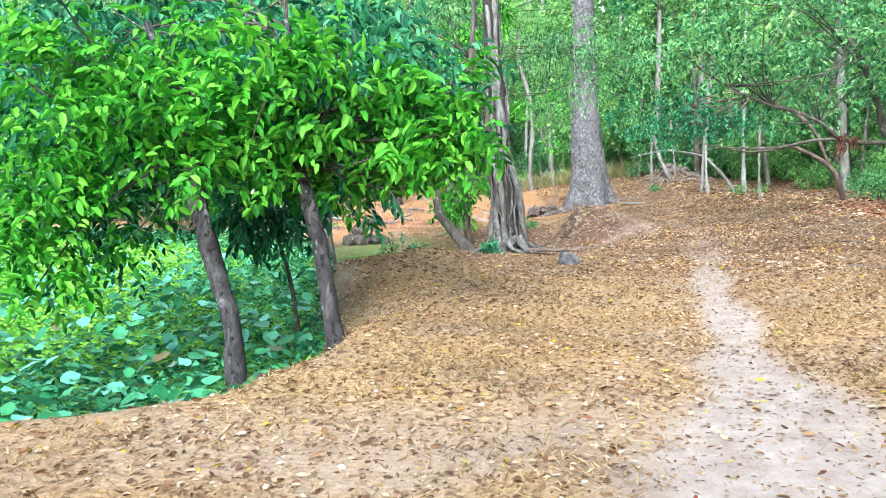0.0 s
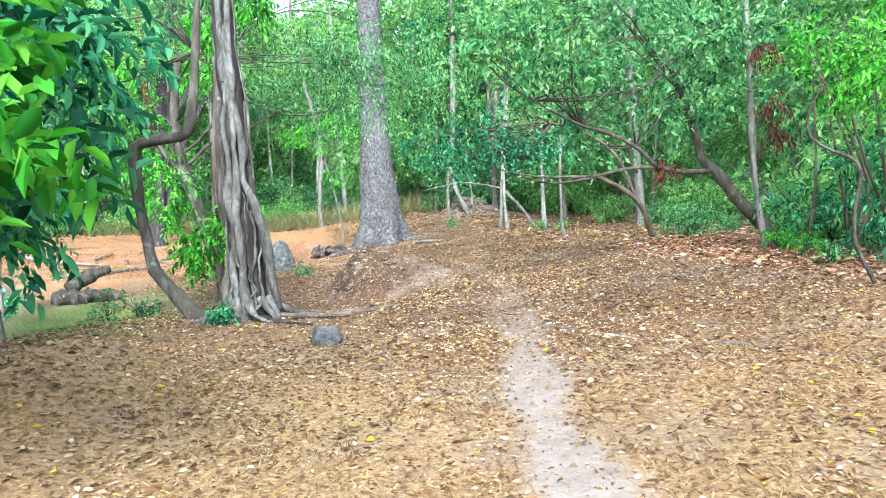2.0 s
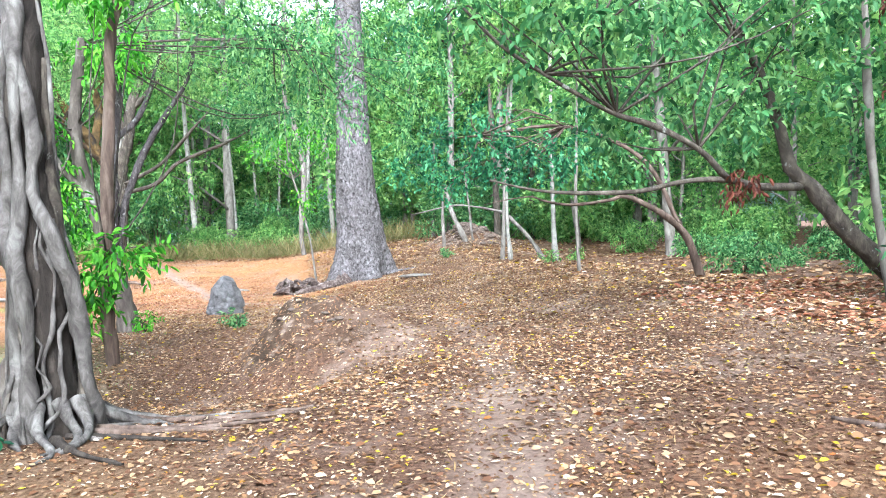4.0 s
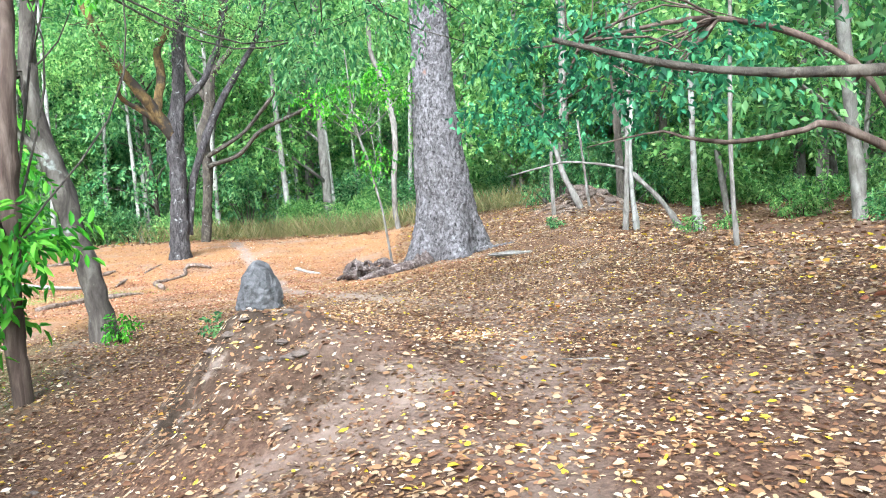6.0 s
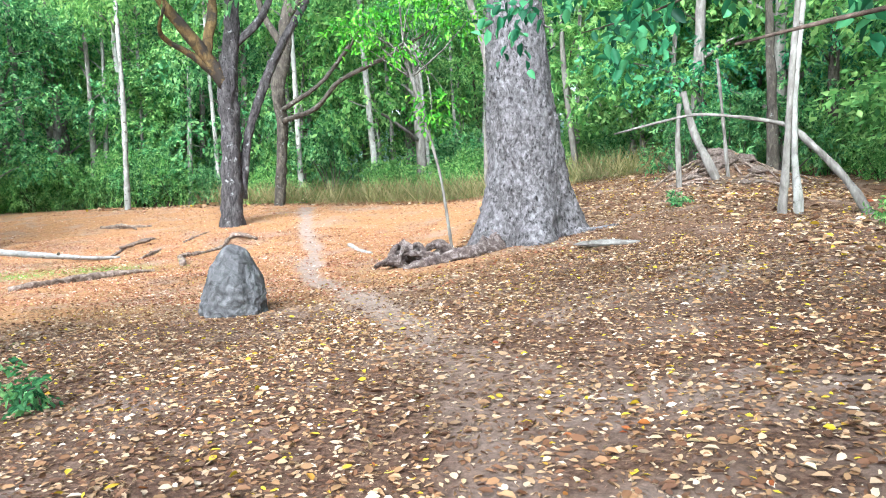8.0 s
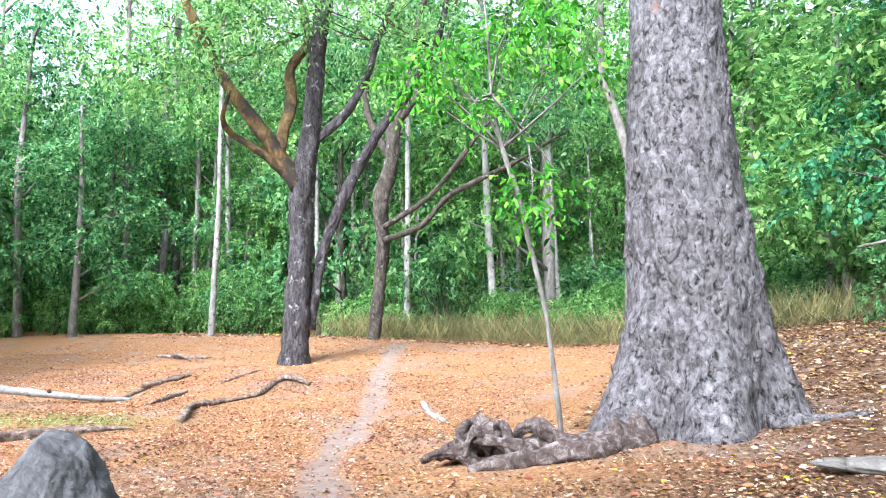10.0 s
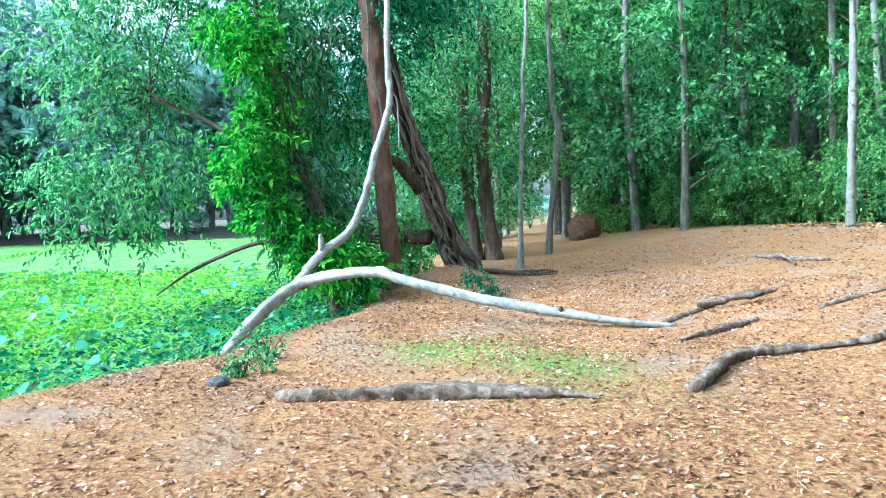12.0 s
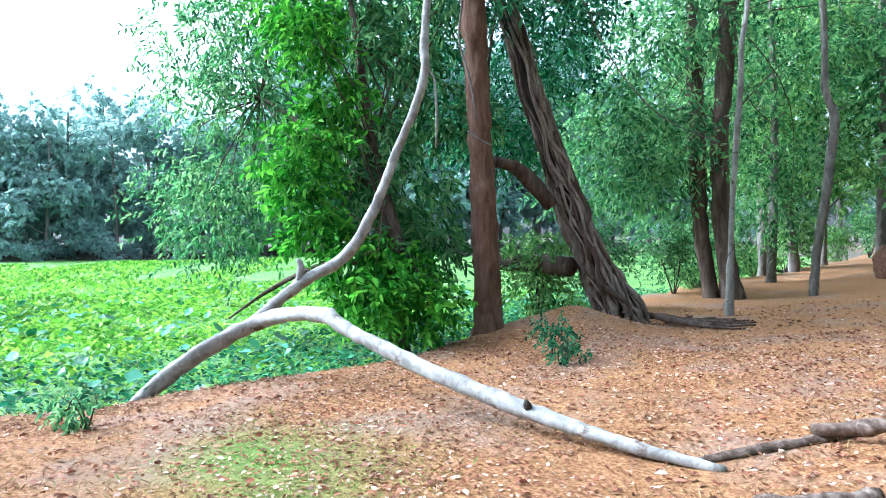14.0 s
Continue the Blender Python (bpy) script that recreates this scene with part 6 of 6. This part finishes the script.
# north wood
for k in range(30):
    x = -27 + 36 * (k + rw.random()) / 30
    plant(poles, x, edge_y(x) + rw.uniform(1.5, 11), rw.uniform(0.7, 1.15), rw.uniform(0, 6.28))
scatter([woods[0], woods[1], woods[1], woods[2], woods[4], woods[4]], 54, lambda: (lambda x: (x, edge_y(x) + 2.2 + 26 * rw.random() ** 1.3))(rw.uniform(-34, 26)), (0.8, 1.25), 1.9, spots)
scatter([bushes[0], bushes[1], bushes[1], bushes[2], bushes[3]], 56, lambda: (lambda x: (x, edge_y(x) + 1.6 + 9 * rw.random()))(rw.uniform(-30, 14)), (0.7, 1.3), 1.1, spots)
# east wood
scatter([woods[1], woods[4], woods[0], woods[1]], 36, lambda: (12 + 18 * rw.random(), rw.uniform(4, 40)), (0.75, 1.15), 1.9, spots)
scatter([bushes[0], bushes[1], bushes[3], bushes[1]], 40, lambda: (10.6 + 7 * rw.random(), rw.uniform(6, 20)), (0.6, 1.2), 1.0, spots)
scatter([bushes[1], bushes[1], bushes[3]], 26, lambda: (12.5 + 10 * rw.random(), rw.uniform(21, 40)), (0.5, 1.0), 1.2, spots)
scatter([woods[1], woods[4], woods[0]], 18, lambda: (rw.uniform(8, 22), rw.uniform(36.5, 46)), (0.8, 1.2), 1.7, spots)
scatter([bushes[0], bushes[1], bushes[3]], 14, lambda: (rw.uniform(10.5, 20), rw.uniform(35.5, 40)), (0.7, 1.2), 1.1, spots)
# behind the start
scatter(woods, 14, lambda: (rw.uniform(-7, 18), rw.uniform(-16, -6)), (0.9, 1.2), 2.4, spots)
# along the pond
scatter([woods[4], woods[0], woods[2]], 20, lambda: (lambda k: (-20 - 22 * k + rw.uniform(-1, 9), 40 + 16 * k + rw.uniform(0, 9)))(rw.random()), (0.8, 1.2), 2.2, spots)
for x, y in ((-21.3, 37.8), (-22, 41), (-25, 42.5), (-24, 46.5), (-28, 47), (-30, 51), (-24.5, 38.6), (-27.5, 40.6), (-33, 47), (-31, 43)):
    plant(rw.choice(tall_wood), x, y, rw.uniform(0.8, 1.1), rw.uniform(0, 6.28))
for x, y in ((-18.5, 34.6), (-20, 35.4), (-21.8, 36.2), (-23.6, 37.3), (-25.5, 38.6), (-28, 40.5), (-14.8, 32.4), (-33, 44.5), (-12.9, 31.2), (-36, 47)):
    plant(rw.choice(bushes[:3]), x, y, rw.uniform(0.6, 1.0), rw.uniform(0, 6.28))
for x, y, q in ((-10.0, 44.0, 0.8), (-11.6, 44.3, 0.75), (-12.6, 44.6, 0.6), (-8.6, 44.6, 0.6)):
    plant(bushes[2], x, y, q, x)
for x, y, q in ((-6.8, 44.6, 0.9), (-5.6, 44.9, 0.8), (1.5, 44.2, 0.7)):
    plant(bushes[1], x, y, q, x)
for x, y, q in ((-20.5, 42.6, 0.7), (-18.6, 43.2, 0.85), (-17.2, 43.6, 0.7), (-15.8, 43.9, 0.9), (-14.4, 44.3, 0.75), (-22.2, 42.4, 0.8), (-24.0, 43.5, 0.9)):
    plant(bushes[0 if q > 0.8 else 1], x, y, q, x)
for x, y, q in ((9.9, 36.2, 0.8), (11.0, 35.6, 0.9), (8.7, 36.8, 0.7)):
    plant(bushes[2], x, y, q, x)
for x, y, q in ((9.6, 38.6, 0.8), (12.6, 37.4, 0.7)):
    plant(woods[3], x, y, q, x)
for k in range(14):
    x = -23 + k + rw.uniform(-0.3, 0.3)
    plant(bushes[k % 2], x, edge_y(x) + rw.uniform(0.2, 1.2), rw.uniform(0.8, 1.25), rw.uniform(0, 6.28), tall=1.2)
scatter([woods[1], woods[0]], 20, lambda: (rw.uniform(-32, 4), rw.uniform(50, 64)), (1.15, 1.5), 2.0, spots)
# far bank, its crowns tinted with painted haze
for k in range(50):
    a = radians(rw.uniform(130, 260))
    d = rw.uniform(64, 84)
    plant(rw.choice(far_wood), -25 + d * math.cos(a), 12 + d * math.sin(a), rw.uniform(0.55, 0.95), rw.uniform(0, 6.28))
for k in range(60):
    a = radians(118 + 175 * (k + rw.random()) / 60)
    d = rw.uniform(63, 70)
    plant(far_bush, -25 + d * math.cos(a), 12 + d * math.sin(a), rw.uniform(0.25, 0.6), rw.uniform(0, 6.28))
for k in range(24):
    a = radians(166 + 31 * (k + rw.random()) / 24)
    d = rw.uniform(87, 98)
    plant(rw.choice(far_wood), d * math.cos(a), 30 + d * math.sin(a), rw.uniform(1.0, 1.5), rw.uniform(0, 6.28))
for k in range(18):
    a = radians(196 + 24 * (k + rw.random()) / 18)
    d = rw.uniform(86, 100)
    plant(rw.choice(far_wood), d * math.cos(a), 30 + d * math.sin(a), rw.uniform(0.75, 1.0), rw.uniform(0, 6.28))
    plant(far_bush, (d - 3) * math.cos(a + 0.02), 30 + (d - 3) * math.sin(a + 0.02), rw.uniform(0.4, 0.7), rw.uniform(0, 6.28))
# far rows that close the wood
for k in range(46):
    x = -70 + 140 * (k + rw.random()) / 46
    plant(far_green, x, 78 + 18 * rw.random(), rw.uniform(1.0, 1.5), rw.uniform(0, 6.28))
for k in range(34):
    plant(far_bush, -60 + 110 * (k + rw.random()) / 34, 76 + 6 * rw.random(), rw.uniform(0.8, 1.4), rw.uniform(0, 6.28))
for k in range(26):
    plant(rw.choice([far_green, far_green, far_bush]), 40 + 14 * rw.random(), -6 + 80 * (k + rw.random()) / 26, rw.uniform(0.8, 1.2), rw.uniform(0, 6.28))
for p in [poles] + woods + tall_wood + bushes + far_wood + [far_green, far_bush]:
    p.matrix_basis = Matrix.Translation((rw.uniform(14, 30), 45 + 24 * rw.random(), 0.5))

# ---- bark plates of the massive tree ----
def plate_mesh(seed):
    r = np.random.RandomState(seed)
    n = 7
    a = np.arange(n) * 2 * math.pi / n
    q = r.uniform(0.7, 1.15, n)
    rim = np.stack([np.cos(a) * q * 0.045, np.sin(a) * q * 0.085, np.full(n, -0.012)], 1)
    top = np.stack([np.cos(a) * q * 0.036, np.sin(a) * q * 0.074, 0.014 + r.uniform(-0.006, 0.012, n)], 1)
    V = np.vstack([rim, top, [[0, 0, 0.018]]])
    k = np.arange(n)
    F = np.vstack([np.stack([k, (k + 1) % n, n + (k + 1) % n], 1), np.stack([k, n + (k + 1) % n, n + k], 1), np.stack([n + k, n + (k + 1) % n, np.full(n, 2 * n)], 1)])
    me = mesh_np("bark_plate", V, F)
    me.materials.append(BARK_BIG)
    return me


plates = [plate_mesh(k) for k in range(5)]
trunk_ob = next(o for o in big.children if o.name.startswith("trunk"))
tv = np.empty(len(trunk_ob.data.vertices) * 3, np.float32)
tn = np.empty(len(trunk_ob.data.vertices) * 3, np.float32)
trunk_ob.data.vertices.foreach_get("co", tv)
trunk_ob.data.vertices.foreach_get("normal", tn)
tv, tn = tv.reshape(-1, 3), tn.reshape(-1, 3)
rp = np.random.RandomState(55)
pool = np.where((tv[:, 2] > 0.5) & (tv[:, 2] < 6.0) & (tv[:, 1] < 0.25))[0]
for k in rp.choice(pool, 280, replace=False):
    nrm = Vector(tn[k].tolist())
    side = Vector((0, 0, 1)).cross(nrm).normalized()
    up = nrm.cross(side)
    m = Matrix((side, up, nrm)).transposed().to_4x4()
    ob = new("bark_plate", plates[k % 5])
    ob.parent = big
    s = rp.uniform(0.5, 1.3)
    ob.matrix_basis = Matrix.Translation(tv[k].tolist()) @ m @ Matrix.Rotation(rp.normal(0, 0.25), 4, "Z") @ Matrix.Diagonal((s, s * rp.uniform(0.8, 1.5), s, 1))
